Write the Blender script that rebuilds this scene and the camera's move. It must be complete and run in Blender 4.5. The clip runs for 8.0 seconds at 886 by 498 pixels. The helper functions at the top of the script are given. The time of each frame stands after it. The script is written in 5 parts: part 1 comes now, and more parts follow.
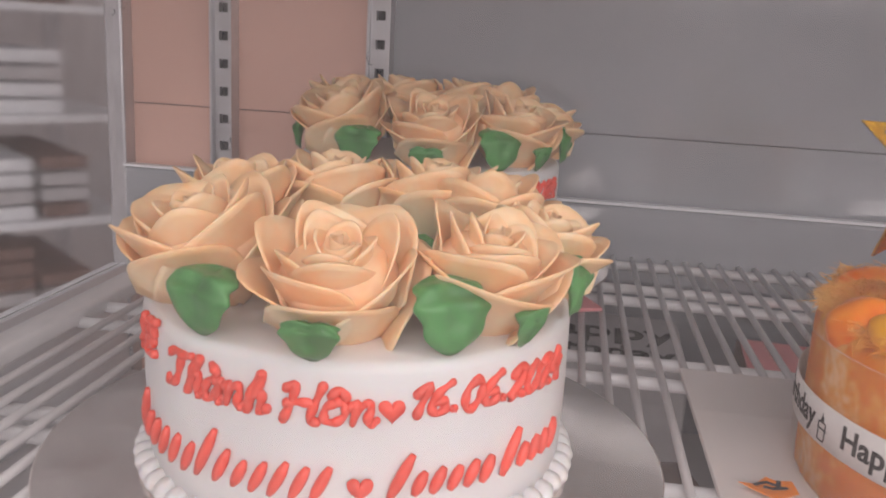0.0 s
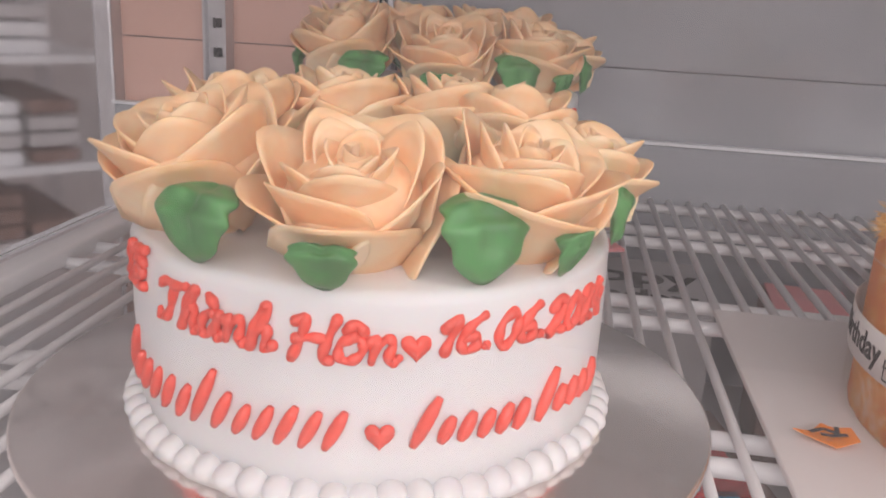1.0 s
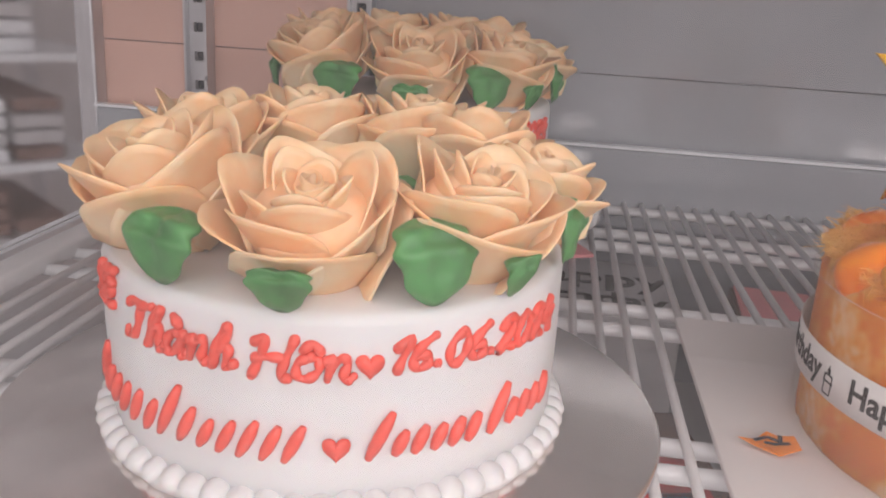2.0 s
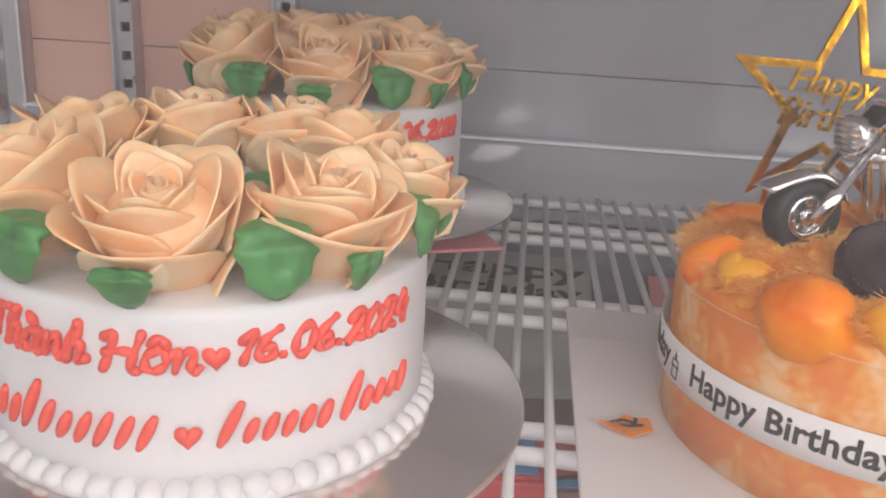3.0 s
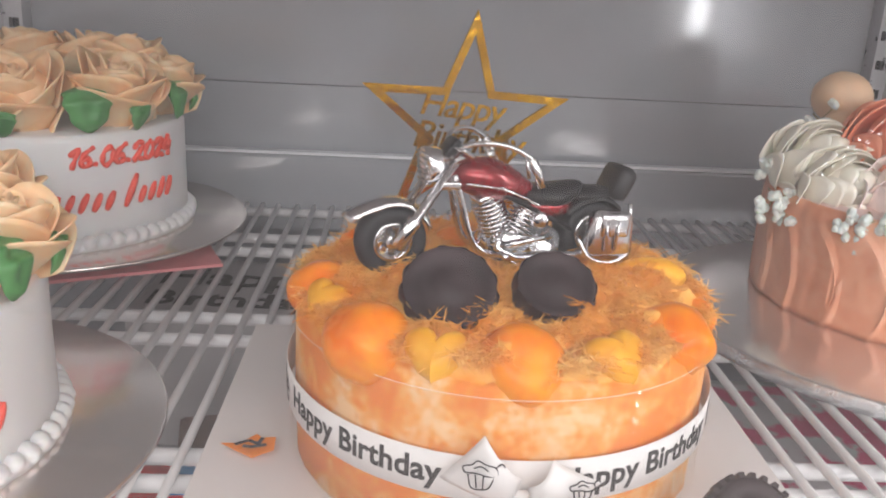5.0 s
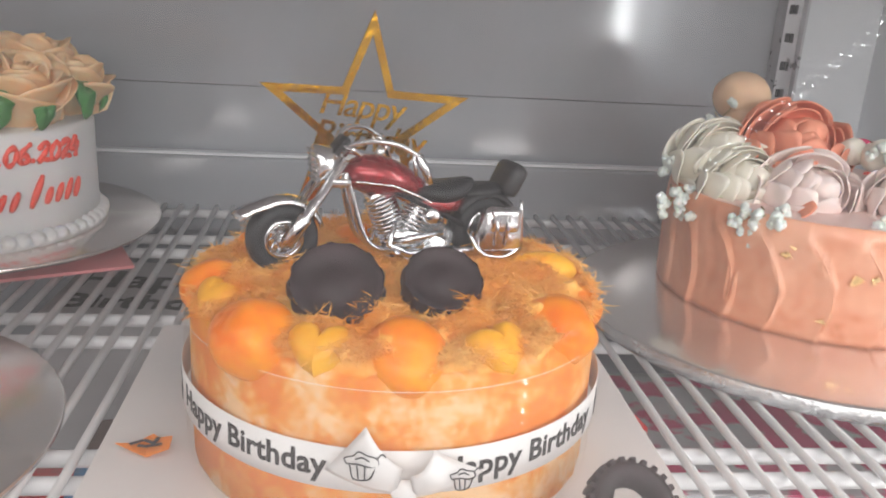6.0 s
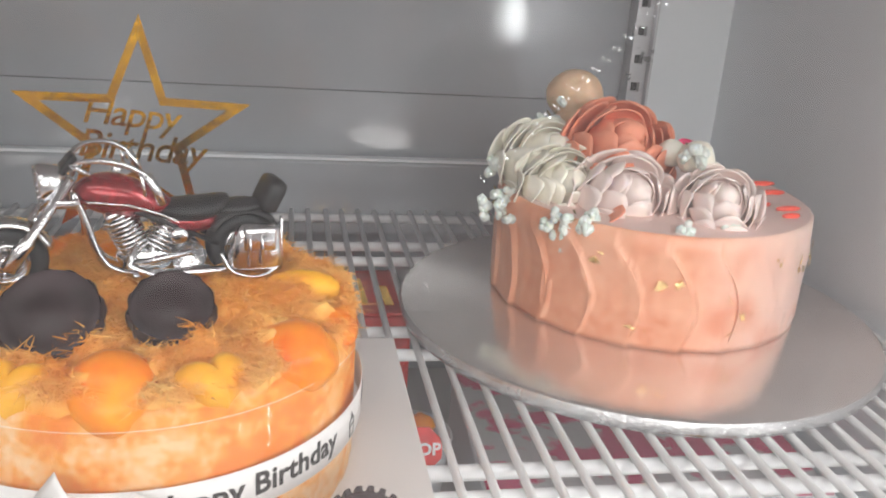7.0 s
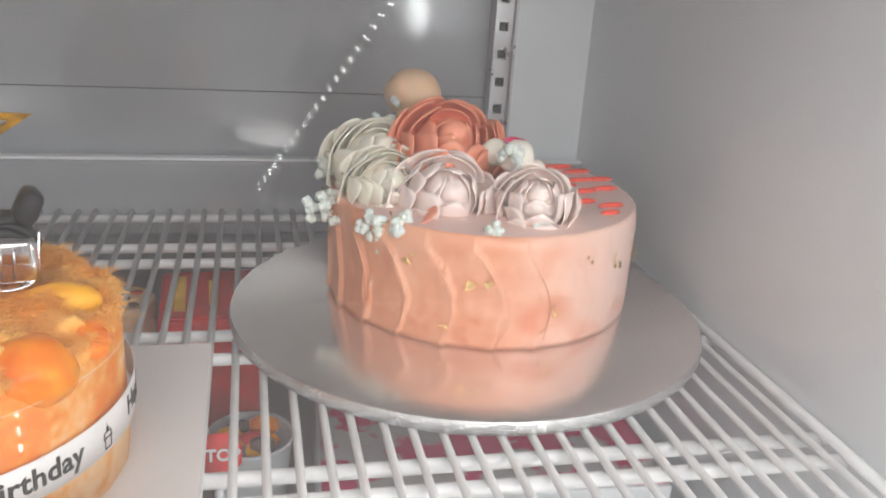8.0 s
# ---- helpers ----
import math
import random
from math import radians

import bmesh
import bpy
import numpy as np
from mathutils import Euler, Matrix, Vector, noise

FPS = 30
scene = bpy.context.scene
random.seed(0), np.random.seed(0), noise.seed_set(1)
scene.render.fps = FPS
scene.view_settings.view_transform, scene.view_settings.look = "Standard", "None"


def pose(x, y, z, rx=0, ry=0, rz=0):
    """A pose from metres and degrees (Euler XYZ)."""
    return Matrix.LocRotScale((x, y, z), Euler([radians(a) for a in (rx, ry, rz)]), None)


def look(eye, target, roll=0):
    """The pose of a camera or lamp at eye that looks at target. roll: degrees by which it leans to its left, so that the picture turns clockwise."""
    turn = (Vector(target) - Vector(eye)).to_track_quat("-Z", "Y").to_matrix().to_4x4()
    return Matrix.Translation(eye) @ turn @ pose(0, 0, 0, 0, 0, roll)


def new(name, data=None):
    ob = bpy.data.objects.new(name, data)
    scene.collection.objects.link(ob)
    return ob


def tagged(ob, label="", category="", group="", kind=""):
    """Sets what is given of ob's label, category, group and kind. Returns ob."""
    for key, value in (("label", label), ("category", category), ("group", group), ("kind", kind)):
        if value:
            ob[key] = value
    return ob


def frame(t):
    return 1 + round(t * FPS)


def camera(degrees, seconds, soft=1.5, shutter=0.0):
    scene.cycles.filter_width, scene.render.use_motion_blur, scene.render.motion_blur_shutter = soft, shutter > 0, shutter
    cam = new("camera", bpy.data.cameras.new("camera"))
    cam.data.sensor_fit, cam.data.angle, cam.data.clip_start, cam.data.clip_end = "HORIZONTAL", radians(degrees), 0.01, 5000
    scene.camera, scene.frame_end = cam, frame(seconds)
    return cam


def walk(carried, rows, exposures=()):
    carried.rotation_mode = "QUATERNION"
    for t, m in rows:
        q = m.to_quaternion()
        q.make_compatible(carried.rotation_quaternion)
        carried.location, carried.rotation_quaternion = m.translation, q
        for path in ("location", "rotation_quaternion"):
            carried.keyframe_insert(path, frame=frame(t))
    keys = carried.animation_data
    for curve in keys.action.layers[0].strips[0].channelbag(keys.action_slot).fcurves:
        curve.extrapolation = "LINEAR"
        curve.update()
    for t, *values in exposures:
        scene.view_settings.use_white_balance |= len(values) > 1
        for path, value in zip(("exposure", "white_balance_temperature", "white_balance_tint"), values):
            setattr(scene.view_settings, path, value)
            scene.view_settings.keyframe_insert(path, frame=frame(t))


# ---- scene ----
# camera and its way along the shelf
cam = camera(54.85, 8.0, soft=1.8)
PATH = [
    (0, (0.01644, 0.04240, 0.20089), (-0.11989, 1.00413, -0.03676), 3.218),
    (0.5, (0.00365, 0.06756, 0.18500), (-0.12519, 1.02325, -0.07968), 3.303),
    (1, (0.00054, 0.07841, 0.17660), (-0.12681, 1.02770, -0.11085), 3.246),
    (1.2, (0.00050, 0.08041, 0.17644), (-0.12441, 1.02744, -0.11943), 3.407),
    (2.3, (0.02613, 0.06497, 0.19597), (-0.08742, 1.01262, -0.10249), 3.372),
    (2.5, (0.03572, 0.06322, 0.19584), (-0.07551, 1.01012, -0.10582), 3.246),
    (3, (0.06538, 0.05891, 0.20212), (-0.02253, 1.00740, -0.10223), 3.303),
    (3.5, (0.09838, 0.05692, 0.21134), (0.04201, 1.00637, -0.09747), 3.299),
    (4, (0.13358, 0.06072, 0.21377), (0.11284, 1.00876, -0.10370), 3.264),
    (4.5, (0.16418, 0.06242, 0.22406), (0.18375, 1.00996, -0.09499), 3.250),
    (4.7, (0.17616, 0.05989, 0.22848), (0.20881, 1.00801, -0.08775), 3.178),
    (5.8, (0.21201, 0.04039, 0.23484), (0.31631, 0.98877, -0.06466), 3.361),
    (6, (0.21645, 0.04370, 0.23388), (0.33118, 0.98897, -0.07158), 3.533),
    (6.5, (0.25849, 0.04850, 0.23932), (0.39936, 0.98744, -0.07459), 3.840),
    (7, (0.30995, 0.05180, 0.25442), (0.48882, 0.97975, -0.07256), 4.186),
    (7.5, (0.35890, 0.04417, 0.27124), (0.56556, 0.96329, -0.06421), 4.219),
    (8, (0.40907, 0.03343, 0.27178), (0.62799, 0.94853, -0.06684), 3.888),
]
walk(cam, [(t, look(eye, target, roll)) for t, eye, target, roll in PATH], exposures=((0.0, -0.22, 6700, 15), (1.0, -0.11, 6650, 15), (3.0, -0.10, 6550, 11), (4.0, -0.07, 6500, 10), (6.5, 0.03, 6400, 4), (8.0, -0.06, 6400, 3)))

# measures of the cabinet (shelf plane z = 0)
X_LEFT, X_RIGHT, Y_BACK, Y_FRONT, Z_TOP, Z_LOW = -0.458, 0.765, 0.92, 0.13, 0.40, -0.30

# ---- light ----
world = bpy.data.worlds.new("shop_air")
world.use_nodes = True
world.node_tree.nodes["Background"].inputs[0].default_value = (1.0, 0.95, 0.92, 1)
world.node_tree.nodes["Background"].inputs[1].default_value = 0.19
scene.world = world


def area(name, m, sx, sy, watts, colour):
    data = bpy.data.lights.new(name, "AREA")
    data.shape, data.size, data.size_y, data.energy, data.color = "RECTANGLE", sx, sy, watts, colour
    ob = new(name, data)
    ob.matrix_world = m
    return ob


# daylight of the shop front behind the camera, and an added fill under the cabinet top
area("shop_window_light", look((0.7, -2.60, 1.15), (0.3, 0.6, 0.0)), 4.2, 1.25, 92, (1.0, 0.985, 0.992))
area("cabinet_top_fill", look((0.25, 0.20, 0.39), (0.25, 0.40, 0.0)), 0.95, 0.03, 0.85, (1.0, 0.98, 0.98))


# ---- materials ----
def mat(name, colour, rough=0.5, metal=0.0, vary=0.06, scale=40.0, bump=0.0, bump_scale=300.0, sss=0.0, coat=0.0, colour2=None, spec=0.5):
    """A surface with a mottled colour at two scales and a fine relief."""
    m = bpy.data.materials.new(name)
    m.use_nodes = True
    n, l = m.node_tree.nodes, m.node_tree.links
    b = n["Principled BSDF"]
    b.inputs["Roughness"].default_value, b.inputs["Metallic"].default_value = rough, metal
    b.inputs["Specular IOR Level"].default_value = spec
    if sss:
        b.inputs["Subsurface Weight"].default_value, b.inputs["Subsurface Scale"].default_value = sss, 0.004
        b.inputs["Subsurface Radius"].default_value = (1.0, 0.55, 0.35)
    if coat:
        b.inputs["Coat Weight"].default_value, b.inputs["Coat Roughness"].default_value = coat, 0.08
    co = n.new("ShaderNodeTexCoord")
    big, small = n.new("ShaderNodeTexNoise"), n.new("ShaderNodeTexNoise")
    big.inputs["Scale"].default_value, small.inputs["Scale"].default_value = scale, scale * 7
    big.inputs["Detail"].default_value = 4
    add = n.new("ShaderNodeMath")
    add.operation = "MULTIPLY_ADD"
    add.inputs[1].default_value = 0.35
    l.new(co.outputs["Object"], big.inputs["Vector"])
    l.new(co.outputs["Object"], small.inputs["Vector"])
    l.new(small.outputs["Fac"], add.inputs[0])
    l.new(big.outputs["Fac"], add.inputs[2])
    ramp = n.new("ShaderNodeValToRGB")
    c2 = colour2 or tuple(min(1.0, c * (1 + vary)) for c in colour)
    c1 = colour if colour2 else tuple(c * (1 - vary) for c in colour)
    ramp.color_ramp.elements[0].position, ramp.color_ramp.elements[1].position = 0.5, 0.85
    ramp.color_ramp.elements[0].color, ramp.color_ramp.elements[1].color = (*c1, 1), (*c2, 1)
    l.new(add.outputs[0], ramp.inputs["Fac"])
    l.new(ramp.outputs["Color"], b.inputs["Base Color"])
    wear = n.new("ShaderNodeMapRange")
    wear.inputs["From Min"].default_value, wear.inputs["From Max"].default_value = 0.45, 0.85
    wear.inputs["To Min"].default_value, wear.inputs["To Max"].default_value = rough * 0.85, min(1.0, rough * 1.25)
    l.new(add.outputs[0], wear.inputs["Value"])
    l.new(wear.outputs[0], b.inputs["Roughness"])
    if bump:
        bn, bp = n.new("ShaderNodeTexNoise"), n.new("ShaderNodeBump")
        bn.inputs["Scale"].default_value, bn.inputs["Detail"].default_value = bump_scale, 5
        bp.inputs["Strength"].default_value, bp.inputs["Distance"].default_value = bump, 0.001
        l.new(co.outputs["Object"], bn.inputs["Vector"])
        l.new(bn.outputs["Fac"], bp.inputs["Height"])
        l.new(bp.outputs["Normal"], b.inputs["Normal"])
    return m


def clear(name, tint, gloss, rough):
    """Thin clear sheet: mostly see-through, with a share of sharp gloss."""
    m = bpy.data.materials.new(name)
    m.use_nodes = True
    n, l = m.node_tree.nodes, m.node_tree.links
    n.remove(n["Principled BSDF"])
    tr, gl, mx = n.new("ShaderNodeBsdfTransparent"), n.new("ShaderNodeBsdfGlossy"), n.new("ShaderNodeMixShader")
    tr.inputs[0].default_value = (*tint, 1)
    gl.inputs["Roughness"].default_value = rough
    mx.inputs[0].default_value = gloss
    l.new(tr.outputs[0], mx.inputs[1])
    l.new(gl.outputs[0], mx.inputs[2])
    l.new(mx.outputs[0], n["Material Output"].inputs["Surface"])
    return m


def glow(name, colour, strength):
    m = bpy.data.materials.new(name)
    m.use_nodes = True
    b = m.node_tree.nodes["Principled BSDF"]
    b.inputs["Emission Color"].default_value, b.inputs["Emission Strength"].default_value = (*colour, 1), strength
    return m


M_BACK = mat("painted_steel", (0.385, 0.400, 0.425), 0.10, 0.15, 0.05, 6, 0.015, 900)
# the peach reflection on the left back panel is put into this colour
M_PEACHREFLEX = mat("satin_steel_peach_reflection", (0.80, 0.51, 0.42), 0.20, 0.25, 0.04, 5, 0.015, 900)
M_SIDE = mat("white_steel", (0.77, 0.79, 0.82), 0.36, 0.1, 0.04, 5, 0.02, 700)
M_POST = mat("zinc_strip", (0.55, 0.55, 0.57), 0.30, 0.7, 0.06, 30, 0.04, 900)
M_SLOTSHADE = mat("slot_shade", (0.03, 0.03, 0.035), 0.6)
M_SEAM = mat("seam_dark", (0.24, 0.23, 0.24), 0.6)
M_WIRE = mat("white_coated_wire", (0.78, 0.77, 0.78), 0.35, 0, 0.05, 60, 0.05, 500)
M_SILVER = mat("silver_board_foil", (0.80, 0.73, 0.70), 0.17, 0.85, 0.05, 25, 0.06, 260)
M_FOIL = mat("crinkled_foil", (0.72, 0.72, 0.73), 0.22, 0.9, 0.1, 90, 0.9, 420)
M_CREAM = mat("white_cream", (0.76, 0.755, 0.76), 0.42, 0, 0.02, 18, 0.12, 160, sss=0.15)
M_PEACH = mat("peach_buttercream", (0.99, 0.55, 0.29), 0.45, 0, 0.1, 40, 0.08, 260, sss=0.35, colour2=(0.99, 0.74, 0.50))
M_LEAF = mat("green_buttercream", (0.075, 0.25, 0.075), 0.34, 0, 0.3, 45, 0.15, 220, sss=0.1)
M_RED = mat("red_icing", (0.90, 0.10, 0.065), 0.35, 0, 0.12, 90, 0.1, 400, sss=0.1)
M_CARDW = mat("white_card", (0.72, 0.68, 0.67), 0.5, 0, 0.03, 15, 0.04, 400)
M_SPONGE = mat("orange_sponge", (0.82, 0.24, 0.022), 0.5, 0, 0.2, 30, 0.6, 160, sss=0.15, colour2=(0.88, 0.58, 0.31), spec=0.25)
ramp = [nd for nd in M_SPONGE.node_tree.nodes if nd.type == "VALTORGB"][0].color_ramp
ramp.elements[0].position, ramp.elements[1].position = 0.58, 0.80
mid = ramp.elements.new(0.67)
mid.color = (0.86, 0.36, 0.065, 1)
M_FLOSS = mat("orange_floss", (0.90, 0.29, 0.018), 0.7, 0, 0.25, 34, 0.8, 380, sss=0.15, colour2=(0.96, 0.57, 0.17), spec=0.2)
M_YOLK = mat("salted_yolk", (0.90, 0.175, 0.002), 0.28, 0, 0.18, 30, 0.15, 150, sss=0.05, colour2=(0.95, 0.34, 0.006), spec=0.3)
M_MOCHI = mat("yellow_mochi", (0.84, 0.34, 0.008), 0.34, 0, 0.08, 40, 0.08, 200, sss=0.05, colour2=(0.93, 0.50, 0.04), spec=0.3)
M_CHOC = mat("dark_chocolate", (0.030, 0.017, 0.020), 0.46, 0, 0.4, 45, 0.35, 110, spec=0.3)
M_CHROME = mat("chrome_plastic", (0.75, 0.75, 0.76), 0.12, 1.0, 0.06, 120, 0.25, 500)
M_BLACK = mat("black_plastic", (0.010, 0.010, 0.012), 0.42, 0, 0.2, 150, 0.05, 600, spec=0.35)
M_TYRE = mat("black_rubber", (0.011, 0.012, 0.015), 0.55, 0, 0.2, 150, 0.2, 600)
M_TANK = mat("red_metallic_paint", (0.26, 0.004, 0.012), 0.24, 0.55, 0.1, 300, 0, 0, coat=0.8)
M_GOLD = mat("gold_mirror_acrylic", (0.92, 0.47, 0.03), 0.14, 1.0, 0.2, 90, 0.9, 120)
M_RIBBON = mat("white_ribbon", (0.80, 0.77, 0.76), 0.5, 0, 0.03, 60, 0.1, 900)
M_INK = mat("black_print", (0.03, 0.025, 0.025), 0.6)
M_GLASS = clear("window_glass", (0.99, 0.985, 0.98), 0.075, 0.006)
def haze_film(m, share):
    """Mixes the haze seen over a glass into its shader as a thin pale film, uneven by noise."""
    n, l = m.node_tree.nodes, m.node_tree.links
    out = n["Material Output"]
    was = out.inputs["Surface"].links[0].from_socket
    film, mx, co, mp, nz, rng = n.new("ShaderNodeBsdfDiffuse"), n.new("ShaderNodeMixShader"), n.new("ShaderNodeTexCoord"), n.new("ShaderNodeMapping"), n.new("ShaderNodeTexNoise"), n.new("ShaderNodeMapRange")
    film.inputs["Color"].default_value = (0.85, 0.82, 0.80, 1)
    mp.inputs["Scale"].default_value = (1.0, 1.0, 2.2)
    nz.inputs["Scale"].default_value, nz.inputs["Detail"].default_value = 9, 5
    rng.inputs["From Min"].default_value, rng.inputs["From Max"].default_value = 0.3, 0.75
    rng.inputs["To Min"].default_value, rng.inputs["To Max"].default_value = share * 0.4, share * 1.8
    l.new(co.outputs["Object"], mp.inputs["Vector"])
    l.new(mp.outputs[0], nz.inputs["Vector"])
    l.new(nz.outputs["Fac"], rng.inputs["Value"])
    l.new(rng.outputs[0], mx.inputs[0])
    l.new(was, mx.inputs[1])
    l.new(film.outputs[0], mx.inputs[2])
    l.new(mx.outputs[0], out.inputs["Surface"])


# haze over the front glass, put in as a faint pale film
haze_film(M_GLASS, 0.009)
M_HAZE = mat("hazy_side_glass", (0.98, 0.97, 0.97), 0.11)
M_HAZE.node_tree.nodes["Principled BSDF"].inputs["Transmission Weight"].default_value = 1.0
M_HAZE.node_tree.nodes["Principled BSDF"].inputs["IOR"].default_value = 1.12
M_ACETATE = clear("clear_acetate", (0.99, 0.975, 0.96), 0.055, 0.015)
M_PINKCAKE = mat("blush_cream", (0.72, 0.29, 0.165), 0.30, 0, 0.15, 22, 0.16, 140, sss=0.15, colour2=(0.86, 0.47, 0.32))
M_PINKTOP = mat("pale_pink_cream", (0.80, 0.58, 0.53), 0.45, 0, 0.05, 30, 0.1, 160, sss=0.15)
M_CORAL = mat("coral_petal", (0.99, 0.36, 0.23), 0.5, 0, 0.12, 80, 0.1, 300, sss=0.08)
M_PALEPINK = mat("pale_pink_petal", (0.99, 0.82, 0.78), 0.5, 0, 0.05, 80, 0.1, 300, sss=0.08)
M_IVORY = mat("ivory_petal", (0.97, 0.90, 0.79), 0.5, 0, 0.08, 80, 0.1, 300, sss=0.08)
M_BUD = mat("peach_bud", (0.84, 0.58, 0.38), 0.5, 0, 0.08, 60, 0.15, 260, sss=0.25)
M_GYPS = mat("white_gypsophila", (0.80, 0.84, 0.79), 0.6, 0, 0.12, 300, 0.3, 900, sss=0.2)
M_STEM = mat("dry_stem", (0.36, 0.27, 0.12), 0.7, 0, 0.2, 200)
M_GOLDLEAF = mat("gold_leaf", (0.86, 0.62, 0.30), 0.2, 1.0, 0.1, 300, 0.9, 900)
M_HOT = mat("hot_pink_paper", (0.75, 0.04, 0.16), 0.5, 0, 0.2, 60)
M_PINKPAPER = mat("pink_paper", (0.80, 0.30, 0.31), 0.55, 0, 0.06, 40)
M_ORANGEPAPER = mat("orange_paper", (0.95, 0.27, 0.015), 0.5, 0, 0.06, 60)
M_GREYPAPER = mat("grey_paper", (0.50, 0.49, 0.50), 0.6, 0, 0.05, 20)
M_REDPACK = mat("red_packaging", (0.68, 0.035, 0.035), 0.35, 0, 0.25, 40)
M_BLUEPACK = mat("blue_packaging", (0.05, 0.30, 0.62), 0.3, 0, 0.3, 60)
M_BROWNPACK = mat("brown_carton", (0.20, 0.12, 0.10), 0.6, 0, 0.2, 30)
M_SHOP = mat("shop_wall_paint", (0.78, 0.75, 0.75), 0.7, 0, 0.05, 2)
M_FLOORTILE = mat("shop_floor_tile", (0.60, 0.57, 0.57), 0.4, 0, 0.08, 3)
M_LIP = mat("acetate_edge", (0.90, 0.86, 0.82), 0.2)
M_FLORAL = mat("floral_print", (0.72, 0.05, 0.18), 0.45, 0, 0.2, 20, 0, 0, colour2=(0.60, 0.57, 0.58))
ramp = [nd for nd in M_FLORAL.node_tree.nodes if nd.type == "VALTORGB"][0].color_ramp
ramp.elements[0].position, ramp.elements[1].position = 0.50, 0.56
[nd for nd in M_FLORAL.node_tree.nodes if nd.type == "MATH"][0].inputs[1].default_value = 0.05
M_TUBE = glow("led_tube", (1.0, 0.98, 0.97), 30.0)


# ---- makers ----
def link(name, bm, material, parent=None, label="", smooth=True):
    me = bpy.data.meshes.new(name)
    bmesh.ops.recalc_face_normals(bm, faces=bm.faces)
    bm.to_mesh(me)
    bm.free()
    me.polygons.foreach_set("use_smooth", [smooth] * len(me.polygons))
    me.materials.append(material)
    return link_mesh(name, me, parent, label)


def link_mesh(name, me, parent=None, label=""):
    ob = new(name, me)
    if parent is not None:
        ob.parent = parent
    if label:
        ob["label"] = label
    return ob


part = link


def thicken(bm, t):
    """Gives an open sheet a thickness t, along its own normals, with a closed rim."""
    bmesh.ops.recalc_face_normals(bm, faces=bm.faces)
    bm.normal_update()
    faces = list(bm.faces)
    rim = [e for e in bm.edges if len(e.link_faces) == 1]
    twin = {v: bm.verts.new(v.co - v.normal * t) for v in list(bm.verts)}
    for f in faces:
        bm.faces.new([twin[v] for v in reversed(f.verts)])
    for e in rim:
        a, b = e.verts
        bm.faces.new((a, b, twin[b], twin[a]))
    return bm


def box_bm(x0, x1, y0, y1, z0, z1, bevel=0.0, bm=None):
    own = bm is None
    bm = bm or bmesh.new()
    m = Matrix.Translation(((x0 + x1) / 2, (y0 + y1) / 2, (z0 + z1) / 2)) @ Matrix.Diagonal((x1 - x0, y1 - y0, z1 - z0, 1))
    made = bmesh.ops.create_cube(bm, size=1, matrix=m)
    if bevel:
        edges = list({e for v in made["verts"] for e in v.link_edges})
        bmesh.ops.bevel(bm, geom=edges, offset=bevel, segments=2, affect="EDGES", profile=0.5)
    return bm


def eased(points, n=5):
    """The points of a smooth line through the given ones."""
    p = [Vector(q) for q in points]
    p = [2 * p[0] - p[1]] + p + [2 * p[-1] - p[-2]]
    out = []
    for a, b, c, d in zip(p, p[1:], p[2:], p[3:]):
        for k in range(n):
            t = k / n
            out.append(0.5 * (2 * b + (c - a) * t + (2 * a - 5 * b + 4 * c - d) * t * t + (3 * b - a - 3 * c + d) * t ** 3))
    return out + [p[-2]]


def tube_bm(points, radius, sides=8, bm=None, closed=False):
    """A round rod along the points; radius may be a list."""
    bm = bm or bmesh.new()
    pts = [Vector(p) for p in points]
    rad = radius if isinstance(radius, (list, tuple)) else [radius] * len(pts)
    rings, ref = [], None
    for i, p in enumerate(pts):
        a, b = pts[i - 1 if closed else max(i - 1, 0)], pts[(i + 1) % len(pts) if closed else min(i + 1, len(pts) - 1)]
        d = (b - a).normalized()
        if ref is None:
            ref = Vector((0, 0, 1)) if abs(d.z) < 0.9 else Vector((1, 0, 0))
        s = d.cross(ref).normalized()
        ref = s.cross(d).normalized()
        rings.append([bm.verts.new(p + rad[i] * (math.cos(k) * s + math.sin(k) * ref)) for k in (2 * math.pi * j / sides for j in range(sides))])
    for i in range(len(rings) if closed else len(rings) - 1):
        a, b = rings[i], rings[(i + 1) % len(rings)]
        for j in range(sides):
            bm.faces.new((a[j], a[(j + 1) % sides], b[(j + 1) % sides], b[j]))
    if not closed:
        bm.faces.new(rings[0][::-1])
        bm.faces.new(rings[-1])
    return bm


def lathe_bm(profile, sides=64, bm=None, wobble=None):
    """Turns (radius, z) pairs about z; ends on the axis close."""
    bm = bm or bmesh.new()
    rings = []
    for r, z in profile:
        if r < 1e-6:
            rings.append([bm.verts.new((0, 0, z))])
        else:
            ring = []
            for j in range(sides):
                a = 2 * math.pi * j / sides
                rr = r + (wobble(a, z) if wobble else 0.0)
                ring.append(bm.verts.new((rr * math.cos(a), rr * math.sin(a), z)))
            rings.append(ring)
    for a, b in zip(rings, rings[1:]):
        for j in range(sides):
            k = (j + 1) % sides
            if len(a) == 1 and len(b) > 1:
                bm.faces.new((a[0], b[j], b[k]))
            elif len(b) == 1 and len(a) > 1:
                bm.faces.new((a[j], a[k], b[0]))
            elif len(a) > 1:
                bm.faces.new((a[j], a[k], b[k], b[j]))
    return bm


